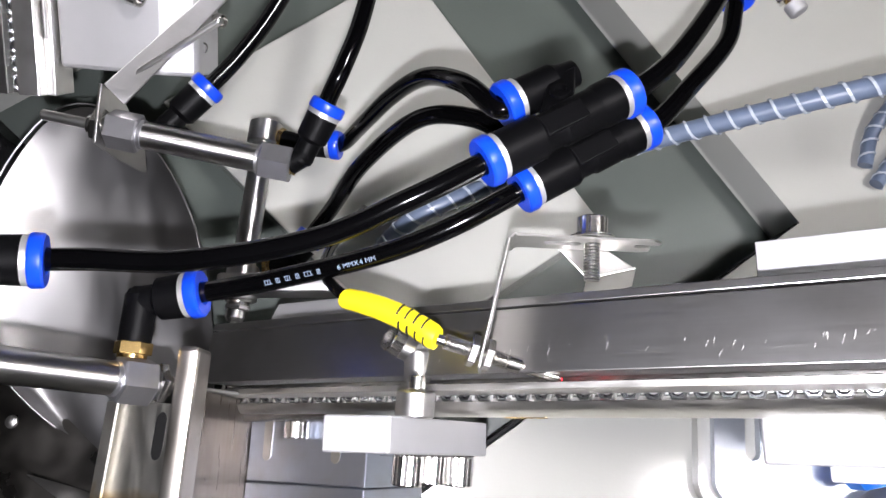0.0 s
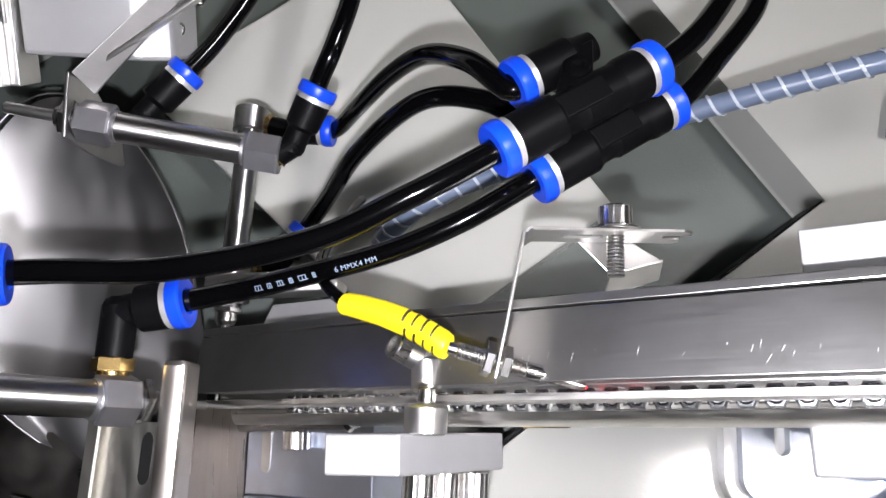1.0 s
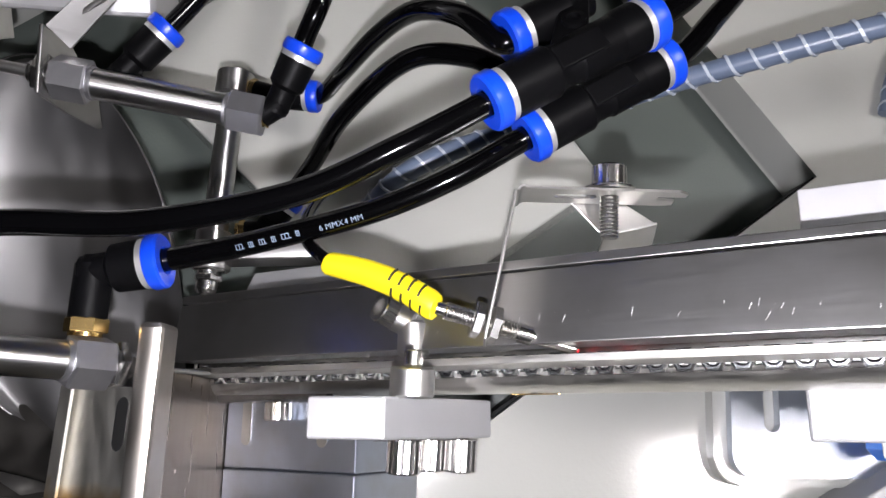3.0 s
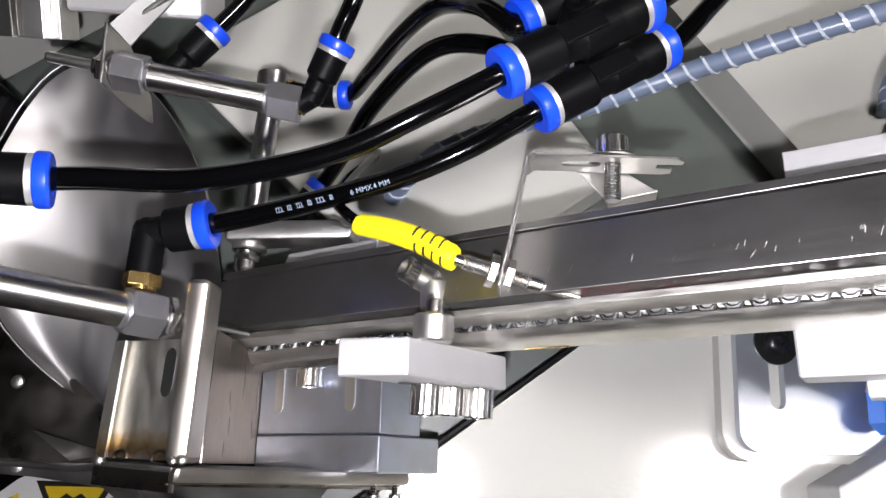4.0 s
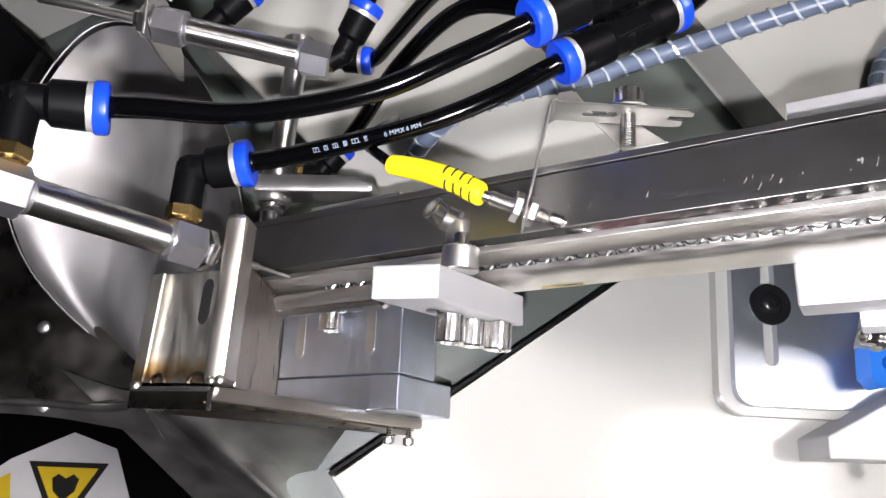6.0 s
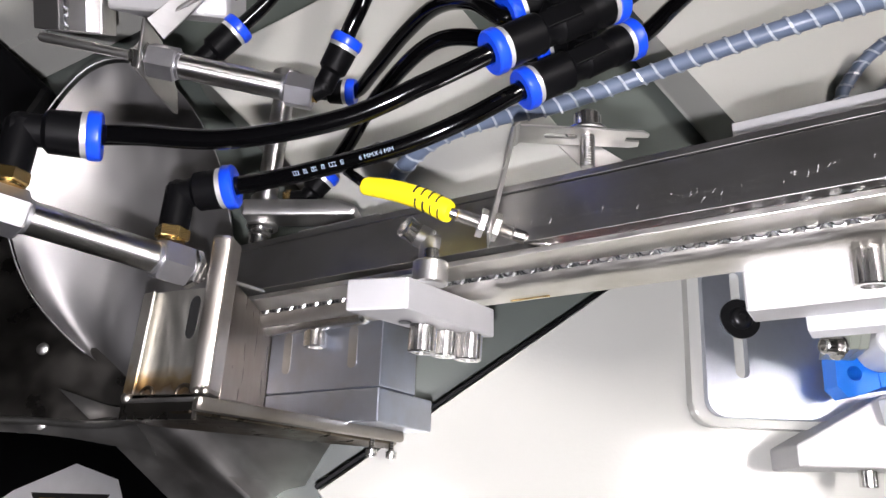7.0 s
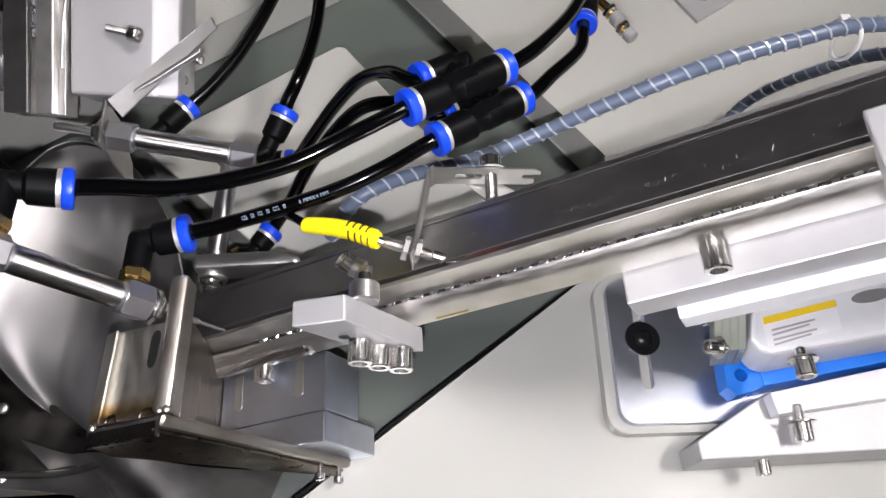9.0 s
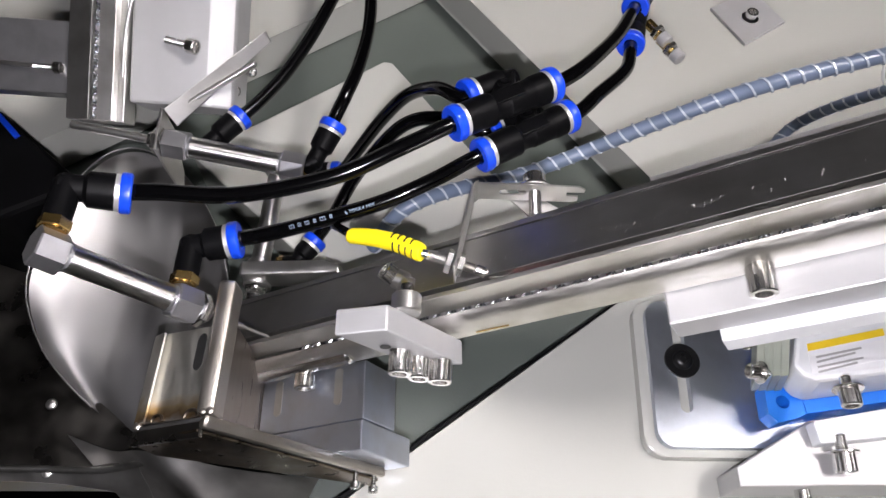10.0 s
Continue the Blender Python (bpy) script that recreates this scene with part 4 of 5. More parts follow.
def step_block():
    ob = thing("mounting_block", on_rail(0.0, 0.0, 0.02), "stepped machined aluminium mounting block under the rail", "mounting block")

    def q(s, v, w):
        return on_rail(s, v, w)
    body = bmesh.new()
    prism(body, [q(-0.040, 0.0262, 0.0415), q(0.0172, 0.0262, 0.0415), q(0.0172, 0.0006, 0.0415), q(-0.040, 0.0006, 0.0415)], -W * 0.024, 0.0005)
    part("upper_body", body, ALUBLUE, ob)
    part("lower_step", prism(bmesh.new(), [q(-0.040, 0.0003, 0.0418), q(0.0172, 0.0003, 0.0418), q(0.0172, -0.0122, 0.0418), q(-0.040, -0.0122, 0.0418)], -W * 0.0370, 0.0006), ALUBLUE, ob)
    for s in (-0.030, 0.0035):
        ring = [q(s + 0.0022 * math.cos(t), 0.0165 + 0.0022 * math.sin(t) + (0.006 if math.sin(t) > 0 else -0.006), 0.0417) for t in (2 * math.pi * k / 20 for k in range(20))]
        part("groove", prism(bmesh.new(), ring, W * 0.0002, 0), STEEL, ob, "bright milled groove")
    screw(V(-0.0346, 0.0225, 0.0330), V(0, -1, 0), 1.3)


step_block()


# a flat bar that holds the standing cylinder, and the plate behind the rail
ob = thing("cylinder_holder", V(-0.05, 0.072, 0.028), "flat polished steel bar holding the standing air cylinder", "bracket")
part("bar", prism(bmesh.new(), [V(-0.0690, 0.0765, 0.0390), V(-0.0300, 0.0775, 0.0400), V(-0.0215, 0.0745, 0.0400), V(-0.0225, 0.0706, 0.0400), V(-0.0690, 0.0690, 0.0390)], V(0.002, 0, -0.0140), 0.0014), STEEL, ob)
part("collar", rod(bmesh.new(), V(-0.0620, 0.0760, 0.0270), V(-0.0622, 0.0680, 0.0270), 0.0066, 32), STEEL, ob)
solid("back_plate", prism(bmesh.new(), [on_rail(-0.030, 0.0574, 0.0390), on_rail(0.018, 0.0574, 0.0390), on_rail(0.018, 0.0670, 0.0390), on_rail(-0.024, 0.0670, 0.0390)], W * 0.010, 0.0005), ALU,
      on_rail(0, 0.06, 0.04), "pale aluminium plate bolted behind the rail", "plate")


# ---- bracket of the second cylinder ----
ob = thing("cylinder_bracket", V(-0.098, 0.118, 0.066), "thin folded stainless bracket of the second air cylinder", "bracket")
c = CYL2_FRONT + AX2 * 0.0064
up, over = V(0.02, 1.0, 0.16).normalized(), V(0.0, -0.15, 1.0).normalized()
ring = [c + up * 0.0135 + over * 0.007, c + up * 0.0135 - over * 0.012, c + up * 0.002 - over * 0.034]
ring += [c - up * (0.003 + 0.005 * math.sin(t)) - over * (0.034 + 0.004 * math.sin(2 * t)) for t in (0.5 * math.pi * k / 5 for k in range(1, 6))]
ring += [c - up * 0.0085 - over * 0.012, c - up * 0.0075 + over * 0.007]
part("plate", prism(bmesh.new(), ring, AX2 * 0.0012, 0.0003), BRUSHED, ob)
p, q = c + up * 0.0135 + over * 0.006, V(-0.0600, 0.1720, 0.0900)
part("fold", prism(bmesh.new(), [p, q, q + V(0.0022, -0.0020, -0.0050), p + V(0.0050, -0.0042, -0.0070)], V(0.0004, 0.0008, -0.0006), 0.0003), BRUSHED, ob, "sloping grey flange")
for pos in ((-0.0700, 0.1650, 0.0700), (-0.0775, 0.1560, 0.0660)):
    screw(V(*pos), V(0.75, -0.45, 0.3), 0.7, reach=0.003)


# ---- valve at the far end of the hoses ----
def flow_valve():
    ob = thing("flow_valve", V(0.125, 0.182, 0.085), "black flow control valve with brass needle screw and lock nut", "valve")
    bm = bmesh.new()
    way = (V1 - V(0.1010, 0.1560, 0.1090)).normalized()
    lathe(bm, V1 + way * 0.0010, way, [(0, 0.0058), (0.014, 0.0058), (0.015, 0.0045), (0.022, 0.0045)], 30)
    body = part("body", bm, BLACK, ob)
    ring_parts(body, V1, -way, 0.0062)
    way2 = (V2M - V(0.1060, 0.1450, 0.0990)).normalized()
    lower = part("lower_body", lathe(bmesh.new(), V2M + way2 * 0.0010, way2, [(0, 0.0058), (0.012, 0.0058), (0.013, 0.0045), (0.018, 0.0045)], 30), BLACK, ob)
    ring_parts(lower, V2M, -way2, 0.0062)
    part("bridge", rod(bmesh.new(), V1 + way * 0.012, V2M + way2 * 0.012, 0.0052, 24), BLACK, ob)
    ax = V(0.50, -0.82, 0.0).normalized()
    for k, base in enumerate((V(0.1270, 0.1900, 0.0860), V(0.1330, 0.1820, 0.0830))):
        bm = bmesh.new()
        lathe(bm, base, ax, [(0, 0.0026), (0.006, 0.0026), (0.0062, 0.0018), (0.011, 0.0018)], 18)
        part("needle_screw", bm, BRASS, ob, "brass needle screw")
        part("lock_nut", hexa(bmesh.new(), base + ax * 0.0064, base + ax * 0.0088, 0.0042, 0.1, 0.0003), CHROME, ob)
        part("knob", lathe(bmesh.new(), base + ax * 0.0105, ax, [(0, 0.0030), (0.0005, 0.0034), (0.0045, 0.0034), (0.005, 0.0028)], 20), ALU, ob)


flow_valve()


# ---- spiral-wrapped cables ----
def wrapped_cable(points, r, name="spiral_cable", label="slate blue cable bundle in clear spiral wrap", turn=0.0072):
    ob = thing(name, points[0], label, "cable", "wrapped cables")
    part("core", sweep(bmesh.new(), points, r * 0.86, 16, 12), CABLE, ob, "slate blue cable core")
    path = smooth_path(points, 60)
    bm = bmesh.new()
    a, e1, e2 = frame_of(path[1] - path[0])
    s, prev, rows = 0.0, path[0], []
    for k, q in enumerate(path):
        way = (path[min(k + 1, len(path) - 1)] - path[max(k - 1, 0)]).normalized()
        e1 = (e1 - way * e1.dot(way)).normalized()
        e2 = way.cross(e1)
        s += (q - prev).length
        prev = q
        rows.append((q.copy(), way.copy(), e1.copy(), e2.copy(), s))
    step, last, ring0 = 0.0006, -1.0, None
    for q, way, f1, f2, s in rows:
        if s - last < step:
            continue
        last = s
        t = 2 * math.pi * s / turn
        out = math.cos(t) * f1 + math.sin(t) * f2
        along = way * 0.0005
        ring = [bm.verts.new(q + out * r * 0.90 - along), bm.verts.new(q + out * r * 1.02 - along), bm.verts.new(q + out * r * 1.02 + along), bm.verts.new(q + out * r * 0.90 + along)]
        if ring0:
            for k in range(4):
                bm.faces.new([ring0[k], ring0[(k + 1) % 4], ring[(k + 1) % 4], ring[k]])
        ring0 = ring
    part("wrap", bm, WRAP, ob, "clear plastic spiral wrap")
    return ob


CABLE_1 = [V(-0.008, 0.0900, 0.0300), V(-0.001, 0.0930, 0.0450), V(0.010, 0.0990, 0.0540), V(0.031, 0.1080, 0.0550), V(0.060, 0.1175, 0.0530), V(0.090, 0.1265, 0.0600), V(0.120, 0.1290, 0.0800), V(0.155, 0.1310, 0.1020), V(0.200, 0.1400, 0.1120), V(0.250, 0.1490, 0.1140), V(0.40, 0.1700, 0.0900)]
wrapped_cable(CABLE_1, 0.0040)
wrapped_cable([V(0.208, 0.1450, 0.0040), V(0.215, 0.1650, 0.0060), V(0.232, 0.1820, 0.0200), V(0.250, 0.1700, 0.0600), V(0.270, 0.1500, 0.0950), V(0.40, 0.1600, 0.0800)], 0.0036, label="second slate blue cable bundle in clear spiral wrap")
wrapped_cable([V(0.212, 0.1360, 0.0040), V(0.228, 0.1560, 0.0050), V(0.250, 0.1720, 0.0100), V(0.290, 0.1850, 0.0200), V(0.40, 0.1950, 0.0150)], 0.0036, label="third cable bundle in spiral wrap lying on the table")
tie = thing("cable_tie", V(0.228, 0.145, 0.108), "white nylon cable tie round the wrapped cables", "cable tie")
bm = bmesh.new()
loop = [V(0.228, 0.1435, 0.108) + V(0.002 * math.sin(t), 0.0075 * math.cos(t), 0.0085 * math.sin(t)) for t in (2 * math.pi * k / 12 for k in range(13))]
sweep(bm, loop, 0.0009, 8, 6)
part("strap", bm, NYLON, tie)
part("lock", box(bmesh.new(), (0.2255, 0.1500, 0.1090), (0.2305, 0.1550, 0.1140), 0.0006), NYLON, tie)


# ---- vibratory drive under the rail ----
def drive():
    # painted pad and slotted base plate
    def rounded(x0, y0, x1, y1, r, z):
        pts = []
        for cx, cy, a0 in ((x0 + r, y0 + r, math.pi), (x1 - r, y0 + r, 1.5 * math.pi), (x1 - r, y1 - r, 0), (x0 + r, y1 - r, 0.5 * math.pi)):
            pts += [V(cx + r * math.cos(a0 + k * math.pi / 12), cy + r * math.sin(a0 + k * math.pi / 12), z) for k in range(7)]
        return pts

    def slant(pts):
        return [V(p.x + 0.045 * p.y, p.y - 0.01 * (p.x - 0.12), p.z) for p in pts]
    solid("base_pad", prism(bmesh.new(), slant(rounded(0.1215, -0.0055, 0.330, 0.075, 0.010, 0.0)), V(0, 0, 0.0068), 0.0008), CREAM, (0.2, 0.05, 0),
          "cream painted raised pad on the table", "pad")
    slot = [V(0.1418 + 0.0030 * math.cos(t), 0.0386 + 0.0030 * math.sin(t) + (0.0214 if math.sin(t) >= 0 else -0.0214), 0.0115) for t in (2 * math.pi * (k + 0.5) / 24 for k in range(24))]
    base = thing("base_plate", V(0.2, 0.05, 0.007), "satin metal base plate with an adjusting slot", "plate")
    part("plate", plate_with_holes(bmesh.new(), slant(rounded(0.1265, -0.0020, 0.325, 0.072, 0.008, 0.0115)), [slant(slot)], V(0, 0, -0.0044)), PLATE, base)
    s = thing("button_screw", V(0.1437, 0.0395, 0.0116), "black button-head screw and washer in the slot", "screw")
    part("washer", lathe(bmesh.new(), V(0.1437, 0.0395, 0.0116), V(0, 0, 1), [(0, 0.0084), (0.0003, 0.0087), (0.0012, 0.0087), (0.0015, 0.0084)], 36), BLACKOX, s)
    part("head", lathe(bmesh.new(), V(0.1437, 0.0395, 0.0131), V(0, 0, 1), [(0, 0.0050), (0.001, 0.0049), (0.0022, 0.0042), (0.0030, 0.0028), (0.0031, 0.0019), (0.0018, 0.0016), (0.0017, 0)], 30), BLACKOX, s, "black domed screw head")
    part("shank", rod(bmesh.new(), V(0.1437, 0.0395, 0.0116), V(0.1437, 0.0395, 0.0010), 0.0022, 16), BLACKOX, s)
    # aluminium rail carrier
    car = thing("rail_carrier", on_rail(0.2, 0.02, 0.03), "pale aluminium carrier bar under the feed rail", "carrier bar")
    part("bar", rail_bar(bmesh.new(), [(0.0130, 0.0300), (0.0560, 0.0300), (0.0560, 0.0437), (0.0130, 0.0437)], 0.146, 0.60, 0.0008), ALU, car)
    part("lower_plate", rail_bar(bmesh.new(), [(0.0090, 0.0190), (0.0560, 0.0190), (0.0560, 0.0297), (0.0090, 0.0297)], 0.160, 0.60, 0.0008), WHITE, car)
    screw(V(0.1245, 0.0262, 0.1370), V(-0.03, -0.99, -0.05), 1.30, False, "bright socket cap screw in the rail carrier", 0.004, 1.9)
    # leaf spring pack
    sp = thing("leaf_spring", V(0.160, 0.03, 0.05), "stack of clear leaf spring plates with clamp screws", "spring")
    for k in range(4):
        x = 0.1590 + 0.0036 * k
        part("leaf", prism(bmesh.new(), [V(x - 0.0015, 0.0480, 0.0720), V(x + 0.0015, 0.0480, 0.0735), V(x + 0.0045, 0.0190, 0.0500), V(x + 0.0015, 0.0190, 0.0485)], V(0.006, 0, -0.020), 0.0004), FIBRE, sp)
    for pos in ((0.1520, 0.0300, 0.0640), (0.1585, 0.0180, 0.0560)):
        screw(V(*pos), V(-1, 0.05, 0.2), 0.9, True, reach=0.005, tall=1.3)
    # blue foot and white coil housing
    foot = thing("vibration_drive_base", V(0.2, 0.02, 0.012), "bright blue anodised drive foot with a drilled ear", "drive base")
    hole = [V(0.1800 + 0.0030 * math.cos(t), 0.0140 + 0.0030 * math.sin(t), 0.0290) for t in (2 * math.pi * k / 20 for k in range(20))]
    part("ear", plate_with_holes(bmesh.new(), [V(0.1730, 0.0215, 0.029), V(0.1722, 0.0085, 0.029), V(0.1760, 0.0045, 0.029), V(0.1830, 0.0060, 0.029), V(0.1895, 0.0085, 0.029), V(0.1895, 0.0225, 0.029)], [hole[::-1]], V(0, 0, -0.0100)), BLUEPAINT, foot)
    part("body", prism(bmesh.new(), [V(0.1896, 0.0085, 0.029), V(0.33, 0.0300, 0.029), V(0.33, 0.0600, 0.029), V(0.1860, 0.0580, 0.029), V(0.1860, 0.0230, 0.029), V(0.1896, 0.0226, 0.029)], V(0, 0, -0.0174), 0.0004), BLUEPAINT, foot)
    # Added black disc under the ear hole, standing in for the shade inside.
    part("hole_shade_disc", lathe(bmesh.new(), V(0.1800, 0.0140, 0.0186), V(0, 0, 1), [(0, 0.0034), (0.0003, 0.0034)], 16), BLACKOX, foot)
    coil = thing("drive_housing", V(0.2, 0.03, 0.03), "white sprayed drive housing with a rating label", "housing")
    ring = [V(0.1715, 0.0195, 0.060), V(0.1745, 0.0150, 0.060), V(0.1795, 0.0130, 0.060), V(0.330, 0.0330, 0.060), V(0.335, 0.0720, 0.060), V(0.1830, 0.0440, 0.060), V(0.1785, 0.0410, 0.060)]
    part("shell", prism(bmesh.new(), ring, V(0.009, 0.001, -0.0305), 0.0022), WHITE, coil)
    label = part("label", prism(bmesh.new(), [V(0.1795, 0.0293, 0.0601), V(0.1785, 0.0160, 0.0601), V(0.2140, 0.0232, 0.0601), V(0.2153, 0.0370, 0.0601)], V(0, 0, 0.0002), 0), PAPER, coil, "white rating label")
    part("label_band", prism(bmesh.new(), [V(0.1795, 0.0293, 0.0604), V(0.1793, 0.0260, 0.0604), V(0.2150, 0.0337, 0.0604), V(0.2153, 0.0370, 0.0604)], V(0, 0, 0.0002), 0), SIGN, label, "yellow label band")
    for k in range(4):
        o = V(-0.0010 - 0.0002 * k, -0.0030 - 0.0022 * k, 0)
        part("label_line", prism(bmesh.new(), [V(0.1830, 0.0268, 0.0604) + o, V(0.1830, 0.0259, 0.0604) + o, V(0.2040 - 0.003 * (k % 2), 0.0304, 0.0604) + o, V(0.2040 - 0.003 * (k % 2), 0.0313, 0.0604) + o], V(0, 0, 0.0001), 0), ALU, label)
    eye = bmesh.new()
    prism(eye, [V(0.2330 + 0.0100 * math.cos(t), 0.0385 + 0.0030 * math.sin(t) + 0.0017 * math.cos(t), 0.0601) for t in (2 * math.pi * k / 24 for k in range(24))], V(0, 0, 0.0003), 0)
    part("oval_slot", eye, ALU, coil)
    # wedge support in front
    wed = thing("wedge_support", V(0.2, -0.02, 0.0), "grey aluminium wedge support with bolted bar", "support")
    part("wedge", prism(bmesh.new(), [V(0.1545, -0.0140, 0.0250), V(0.1920, 0.0065, 0.0260), V(0.330, 0.0160, 0.0300), V(0.330, -0.0215, 0.0300), V(0.1545, -0.0225, 0.0250)], V(0, 0, -0.0238), 0.0008), ALU, wed)
    part("bar", prism(bmesh.new(), [V(0.1900, -0.0060, 0.0340), V(0.1890, 0.0040, 0.0340), V(0.330, 0.0275, 0.0340), V(0.330, 0.0080, 0.0340)], V(0, 0, -0.0080), 0.0008), WHITE, wed)
    wedge_label = "bright socket cap screw and washer in the wedge support"
    screw(V(0.1990, -0.0100, 0.0330), V(-0.02, -1, -0.10), 1.35, True, wedge_label, 0.006, 1.3)
    screw(V(0.1850, -0.0224, 0.0180), V(-0.02, -1, -0.05), 0.95, False, wedge_label, 0.006, 1.5)
    screw(V(0.1895, 0.0080, 0.0640), V(-0.05, -0.95, 0.05), 1.15, True, wedge_label, 0.005, 1.3)


drive()

# small plate on the far table sheet
ob = thing("fixing_plate", V(0.236, 0.290, 0.0), "small satin metal plate screwed to the cream sheet", "plate")
part("plate", prism(bmesh.new(), [V(0.2280, 0.2640, 0.0004), V(0.2600, 0.2860, 0.0004), V(0.2440, 0.3160, 0.0004), V(0.2110, 0.2970, 0.0004)], V(0, 0, 0.0022), 0.0004), ALU, ob)
screw(V(0.2365, 0.2890, 0.0026), V(0, 0, 1), 1.1, True, "bright screw and washer on the small plate")


# ---- chute and hopper ----
def chute():
    bm = bmesh.new()
    rim = smooth_path([V(-0.138, 0.018, 0.000), V(-0.152, 0.030, 0.006), V(-0.166, 0.048, 0.012), V(-0.175, 0.074, 0.018), V(-0.171, 0.107, 0.022), V(-0.155, 0.142, 0.024), V(-0.134, 0.151, 0.024), V(-0.108, 0.135, 0.022), V(-0.085, 0.098, 0.020), V(-0.074, 0.050, 0.012)], 7)
    end = smooth_path([V(-0.124, 0.008, -0.006), V(-0.122, 0.006, -0.005), V(-0.119, 0.004, -0.004), V(-0.115, 0.002, -0.003), V(-0.110, 0.000, -0.002), V(-0.105, -0.001, -0.002), V(-0.100, -0.002, -0.002), V(-0.094, -0.002, -0.003), V(-0.086, -0.001, -0.004), V(-0.078, 0.000, -0.004)], 7)
    rows, n = [], 14
    for j, (a, b) in enumerate(zip(rim, end)):
        col, across = [], j / (len(rim) - 1)
        for k in range(n + 1):
            t = k / n
            q = a.lerp(b, t)
            # a shallow trough with soft creases that run together at the mouth
            q.z -= (0.004 + 0.008 * math.sin(math.pi * across)) * math.sin(math.pi * (0.10 + 0.90 * t)) - 0.0016 * math.sin(19 * across + 0.6) * t * (1 - t) ** 0.5
            col.append(bm.verts.new(q))
        rows.append(col)
    for c0, c1 in zip(rows, rows[1:]):
        for k in range(n):
            bm.faces.new([c0[k], c0[k + 1], c1[k + 1], c1[k]])
    got = bmesh.ops.extrude_face_region(bm, geom=list(bm.faces))
    for g in got["geom"]:
        if isinstance(g, bmesh.types.BMVert):
            g.co.z -= 0.0012
    ob = thing("chute", V(-0.12, 0.05, -0.03), "curved polished stainless chute leading down from the rails", "chute")
    part("sheet", bm, SHEET, ob)
    part("rolled_edge", sweep(bmesh.new(), rim[::4], 0.0004, 8, 3), SHEET, ob, "rolled bright edge")
    hop = thing("hopper", V(-0.2, -0.05, -0.03), "steel hopper below the chute, its inner shade put into a dark colour", "hopper")
    part("wall", prism(bmesh.new(), [V(-0.40, 0.16, -0.008), V(-0.185, 0.092, -0.014), V(-0.172, 0.056, -0.012), V(-0.152, 0.034, -0.011), V(-0.118, 0.010, -0.010), V(-0.105, -0.004, 0.004), V(-0.125, -0.012, 0.004), V(-0.165, -0.010, -0.002), V(-0.40, -0.012, -0.004)], V(0, 0, -0.0016), 0.0004), DARKSHEET, hop, "steel hopper wall with shade in its dark mottled colour")
    part("rim", sweep(bmesh.new(), [V(-0.40, -0.012, -0.001), V(-0.25, -0.013, 0.000), V(-0.165, -0.011, 0.001), V(-0.125, -0.0125, 0.006), V(-0.100, -0.0100, 0.014)], 0.0016, 12), STEEL, hop, "rolled bright rim")
    band = bmesh.new()
    upper = smooth_path([V(-0.40, -0.0125, -0.003), V(-0.25, -0.0135, -0.002), V(-0.165, -0.0115, -0.001), V(-0.128, -0.0120, 0.002), V(-0.108, -0.0115, 0.008)], 6)
    rows_ = [[band.verts.new(q + V(0.002 * k, -0.0042 * k, -0.004 * k + 0.0016 * math.sin(9 * j / len(upper) + k)) * (0.10 + 0.90 * (j / len(upper)) ** 2)) for k in range(4)] for j, q in enumerate(upper)]
    for c0, c1 in zip(rows_, rows_[1:]):
        for k in range(3):
            band.faces.new([c0[k], c0[k + 1], c1[k + 1], c1[k]])
    got = bmesh.ops.extrude_face_region(band, geom=list(band.faces))
    for g in got["geom"]:
        if isinstance(g, bmesh.types.BMVert):
            g.co.z -= 0.001
    part("skirt", band, DIM, hop, "crumpled shiny skirt below the rim")
    # the funnel: one sheet folded along a bright ridge, narrowing downwards
    bm = bmesh.new()
    top = smooth_path([V(-0.128, -0.012, 0.000), V(-0.110, -0.016, -0.004), V(-0.089, -0.018, 0.013), V(-0.062, -0.021, -0.002), V(-0.034, -0.023, -0.004)], 6)
    fall = smooth_path([V(0.026, -0.031, -0.040), V(0.026, -0.028, -0.034), V(0.028, -0.024, -0.026), V(0.008, -0.020, -0.034), V(-0.015, -0.015, -0.040)], 6)
    sheet = [[bm.verts.new(a + b * (2.3 * k / 5 - 0.40)) for k in range(6)] for a, b in zip(top, fall)]
    for c0, c1 in zip(sheet, sheet[1:]):
        for k in range(5):
            bm.faces.new([c0[k], c0[k + 1], c1[k + 1], c1[k]])
    got = bmesh.ops.extrude_face_region(bm, geom=list(bm.faces))
    for g in got["geom"]:
        if isinstance(g, bmesh.types.BMVert):
            g.co.z -= 0.0012
    part("funnel", bm, DIM, hop, "folded stainless funnel sheet with a bright ridge")
    for pos in ((-0.158, 0.020, -0.003), (-0.150, -0.0125, 0.0008)):
        part("rivet", lathe(bmesh.new(), V(*pos), V(0, 0, 1), [(0, 0.0028), (0.0008, 0.0024), (0.0014, 0.0012), (0.0015, 0)], 16), DIM, hop)


chute()


# black housing beside the chute
ob = thing("side_housing", V(-0.25, 0.15, -0.03), "black moulded housing with a bright blue edge strip", "housing")
rim = [V(-0.300, 0.262, 0.030), V(-0.210, 0.170, 0.030), V(-0.163, 0.131, 0.030), V(-0.168, 0.116, 0.030), V(-0.190, 0.104, 0.030), V(-0.400, 0.090, 0.030), V(-0.400, 0.262, 0.030)]
part("shell", prism(bmesh.new(), rim, V(0, 0, -0.060), 0.003), BLACK, ob)
way = (rim[1] - rim[0]).normalized()
side = V(0.742, 0.670, 0)
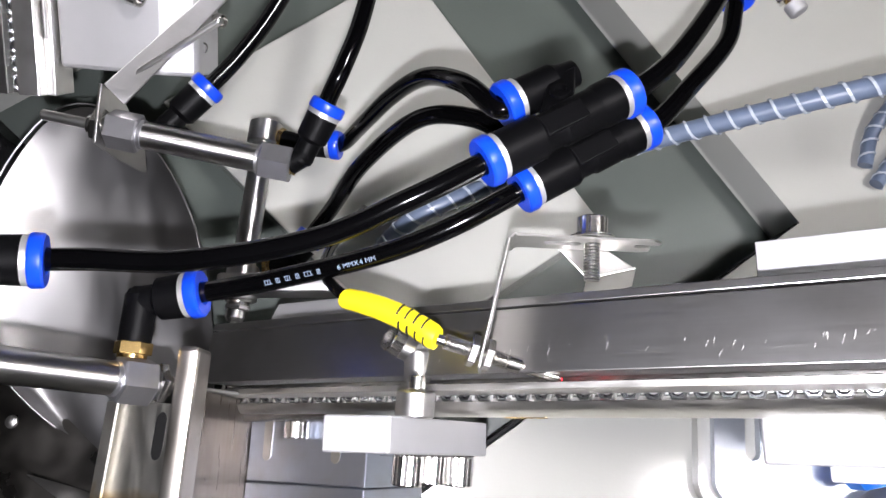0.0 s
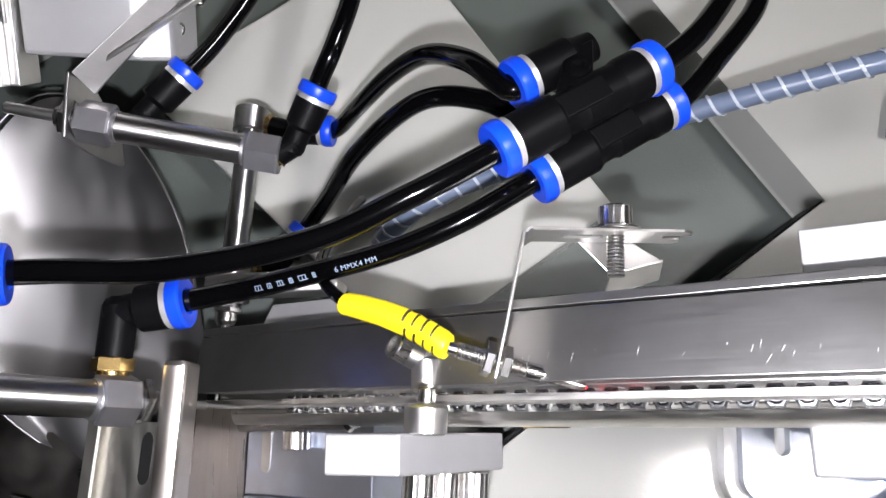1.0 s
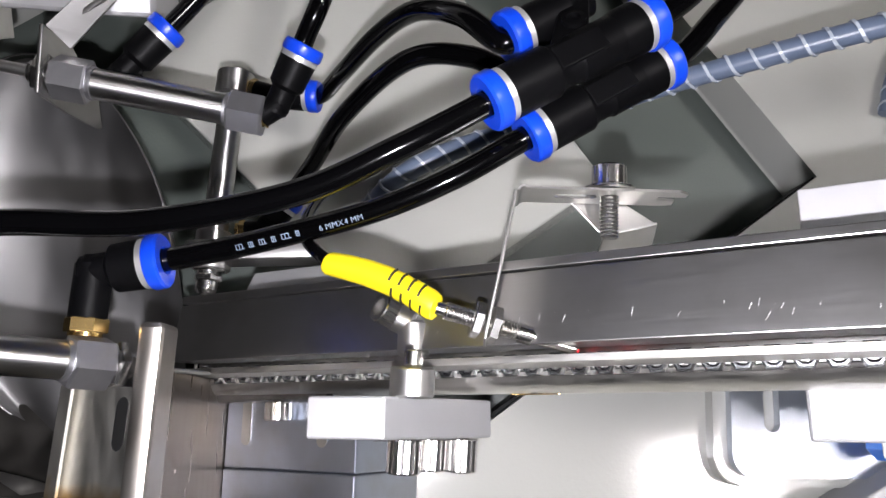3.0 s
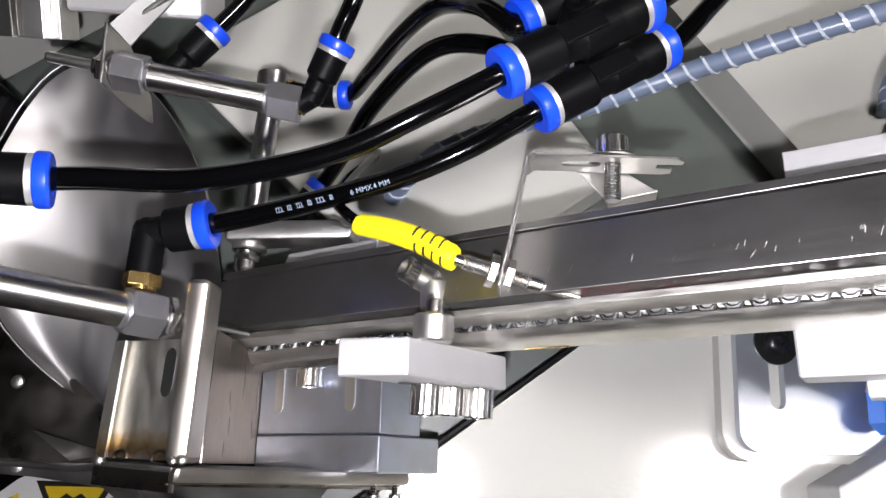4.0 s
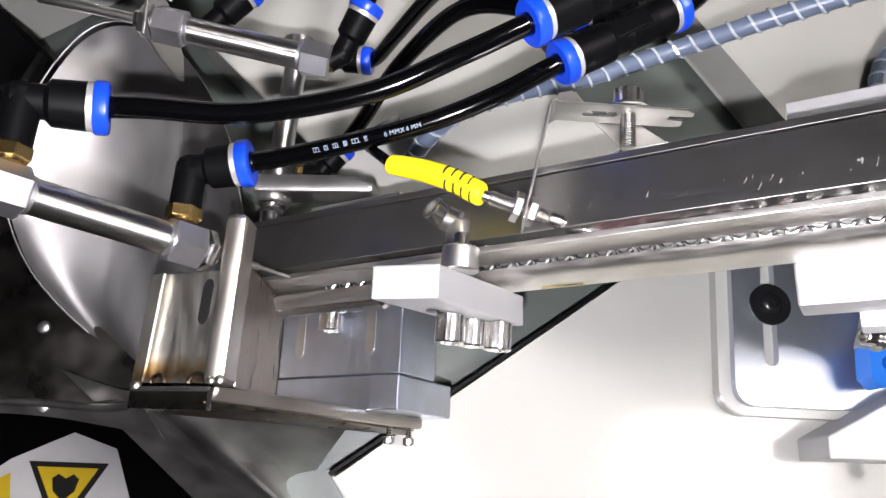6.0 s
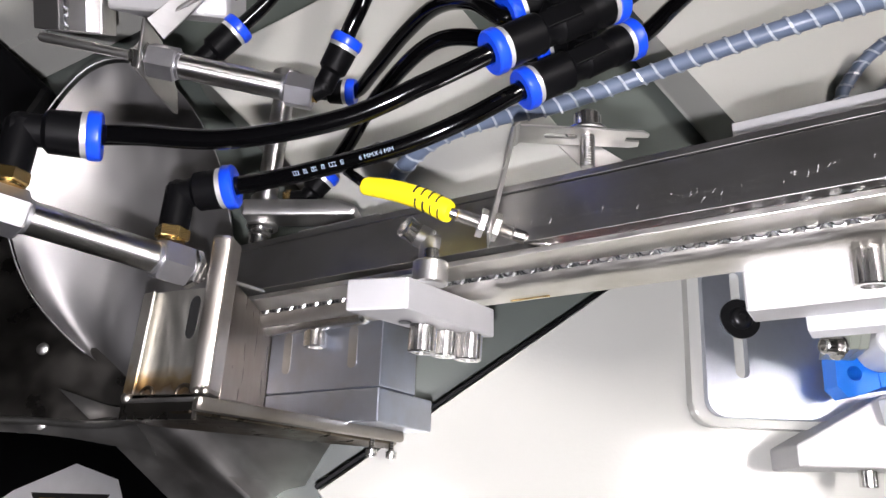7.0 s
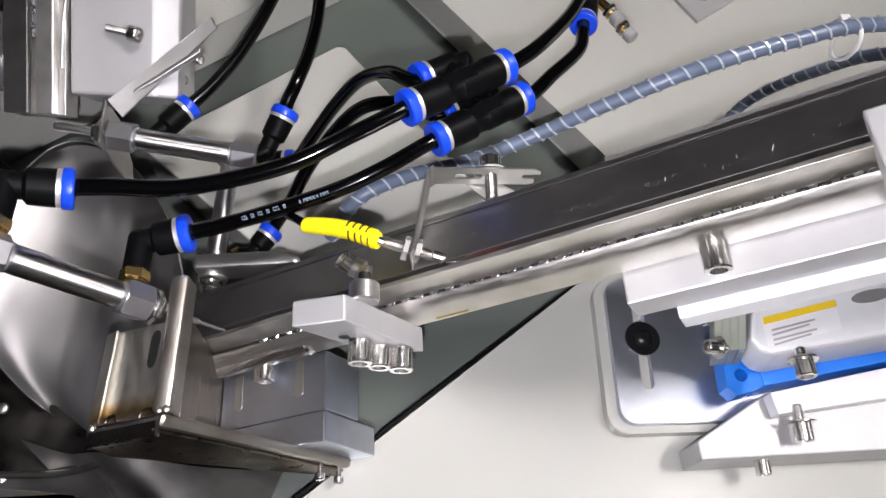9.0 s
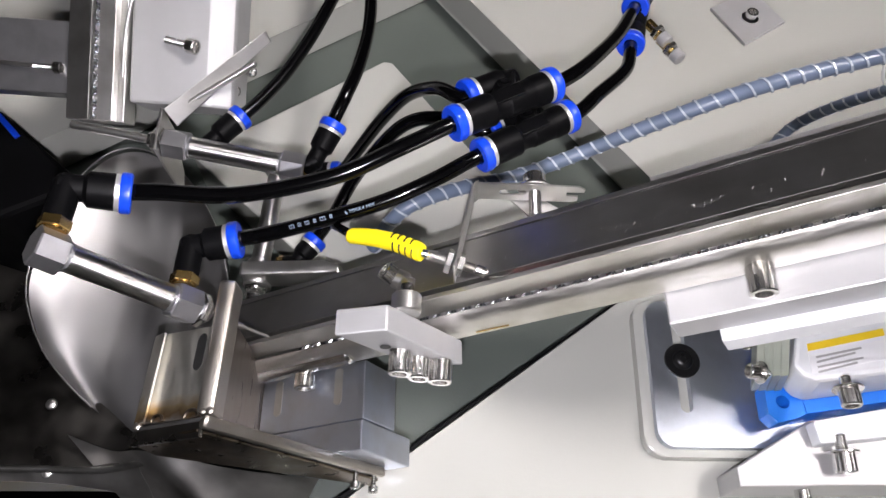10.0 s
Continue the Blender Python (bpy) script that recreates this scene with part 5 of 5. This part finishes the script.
part("edge_strip", prism(bmesh.new(), [rim[0] - side * 0.0035, rim[1] + way * 0.024 - side * 0.0035, rim[1] + way * 0.024 - side * 0.0005, rim[0] - side * 0.0005], V(0, 0, 0.0012), 0.0003), BLUE, ob, "bright blue edge strip")


def warning_sticker():
    ob = thing("warning_sticker", V(-0.354, -0.050, -0.490), "white sticker with yellow warning triangle on the black cabinet", "sticker")

    def lay(pts, z):
        return [V(-0.354 + 2.7 * x, -0.046 + 2.7 * y, -0.4898 + z) for x, y in pts]
    part("ground", prism(bmesh.new(), lay([(-0.055, -0.020), (-0.022, 0.006), (0.000, 0.0165), (0.017, 0.011), (0.026, -0.0100), (0.030, -0.060), (-0.055, -0.060)], 0.0002), V(0, 0, 0.0002), 0), PAPER, ob)
    part("triangle_border", prism(bmesh.new(), lay([(-0.015, 0.0055), (0.015, 0.0055), (0.0, -0.021)], 0.0008), V(0, 0, 0.0002), 0), INK, ob)
    part("triangle", prism(bmesh.new(), lay([(-0.0115, 0.0036), (0.0115, 0.0036), (0.0, -0.0165)], 0.0014), V(0, 0, 0.0002), 0), SIGN, ob, "yellow triangle")
    part("symbol", prism(bmesh.new(), lay([(-0.0050, -0.0005), (-0.0028, 0.0012), (0, -0.0004), (0.0028, 0.0012), (0.0050, -0.0005), (0.0040, -0.0050), (0.0, -0.0085), (-0.0040, -0.0050)], 0.0020), V(0, 0, 0.0001), 0), INK, ob)
    part("side_patch", prism(bmesh.new(), lay([(-0.034, -0.006), (-0.021, 0.0010), (-0.018, -0.016), (-0.030, -0.020)], 0.0008), V(0, 0, 0.0002), 0), SIGN, ob)


warning_sticker()


# ---- the camera's own LED flash, beside the lens; its round housing is added ----
FLASH_LAMP = thing("flash_lamp", (0, 0, 0), "LED flash of the phone that moves with the camera, housing added", "lamp")
part("lens", lathe(bmesh.new(), (0, 0, -0.0004), (0, 0, 1), [(-0.0024, 0.0004), (-0.0021, 0.0015), (-0.0012, 0.0025), (0, 0.0029), (0.0003, 0.0030)], 24), FLASH_LIGHT, FLASH_LAMP, "glowing LED lens")
part("housing", lathe(bmesh.new(), (0, 0, 0.0002), (0, 0, 1), [(0, 0.0042), (0.0004, 0.0045), (0.006, 0.0045), (0.0066, 0.0040)], 28), BLACK, FLASH_LAMP, "small black round housing, added to stop light going back")


# ---- what moves ----
FIRST_1, FIRST_2 = 0.06, 0.64


def feed(things_, place, first, drop, seed):
    """Every period the gate opens, five nuts fall, and the queue slides up to the gate."""
    rng = random.Random(seed)
    releases = [first + PERIOD * k for k in range(-1, 14) if 0.0 <= first + PERIOD * k < 9.9]
    for k, nut in enumerate(things_):
        rows, index, gone = [(0.0, place(k))], k, False
        for t in releases:
            if index < BATCH:
                here = place(index)
                out = place(index - BATCH - 1)
                fall = out.copy()
                fall.translation = drop(out.translation, rng, 0.5)
                rest = out @ pose(0, 0, 0, rng.uniform(-40, 40), rng.uniform(-40, 40), rng.uniform(-60, 60))
                rest.translation = drop(out.translation, rng, 1.0)
                rows += [(t, here), (t + 0.07, out), (min(10.0, t + 0.12), fall)]
                if t + 0.2 < 10.0:
                    rows.append((t + 0.20, rest))
                    rows.append((10.0, rest))
                elif rows[-1][0] < 10.0:
                    rows.append((10.0, rest))
                gone = True
                break
            if t + 0.46 < 10.0:
                rows += [(t + 0.36, place(index)), (t + 0.47, place(index - BATCH))]
            index -= BATCH
        if not gone:
            rows.append((10.0, rows[-1][1]))
        walk(nut, rows)


def drop_1(p, rng, part_way):
    end = V(-0.112 + rng.uniform(-0.008, 0.008), 0.020 + rng.uniform(-0.010, 0.010), -0.027)
    return p.lerp(end, part_way)


def drop_2(p, rng, part_way):
    end = V(-0.138 + rng.uniform(-0.010, 0.010), 0.085 + rng.uniform(-0.012, 0.010), -0.026)
    return p.lerp(end, part_way)


def stroke(thing_, axis, length, first, out_when_full):
    """A rod that goes in and out once a period."""
    home = thing_.matrix_basis.copy()
    base = home.translation.copy()

    def at(out):
        m = home.copy()
        m.translation = base + axis * (length if out else 0.0)
        return m
    rows = []
    for k in range(-1, 14):
        t = first + PERIOD * k
        for dt, full in ((0.0, True), (0.05, False), (0.40, False), (0.47, True)):
            if 0.0 < t + dt < 10.0:
                rows.append((t + dt, at(full == out_when_full)))
    rows = [(0.0, rows[0][1]), *rows, (10.0, rows[-1][1])]
    walk(thing_, rows)


def motions():
    walk(FLASH_LAMP, [(t, look(eye, target, roll) @ pose(-0.003, -0.0185, 0.004)) for t, eye, target, roll in PATH])
    feed(NUTS_1, place_1, FIRST_1, drop_1, 3)
    feed(NUTS_2, place_2, FIRST_2, drop_2, 5)
    stroke(PIN1, AX1, 0.004, FIRST_1, False)
    stroke(ROD2, AX2, 0.019, FIRST_2, True)
    stroke(ROD3, AX3, 0.006, FIRST_1, True)


motions()
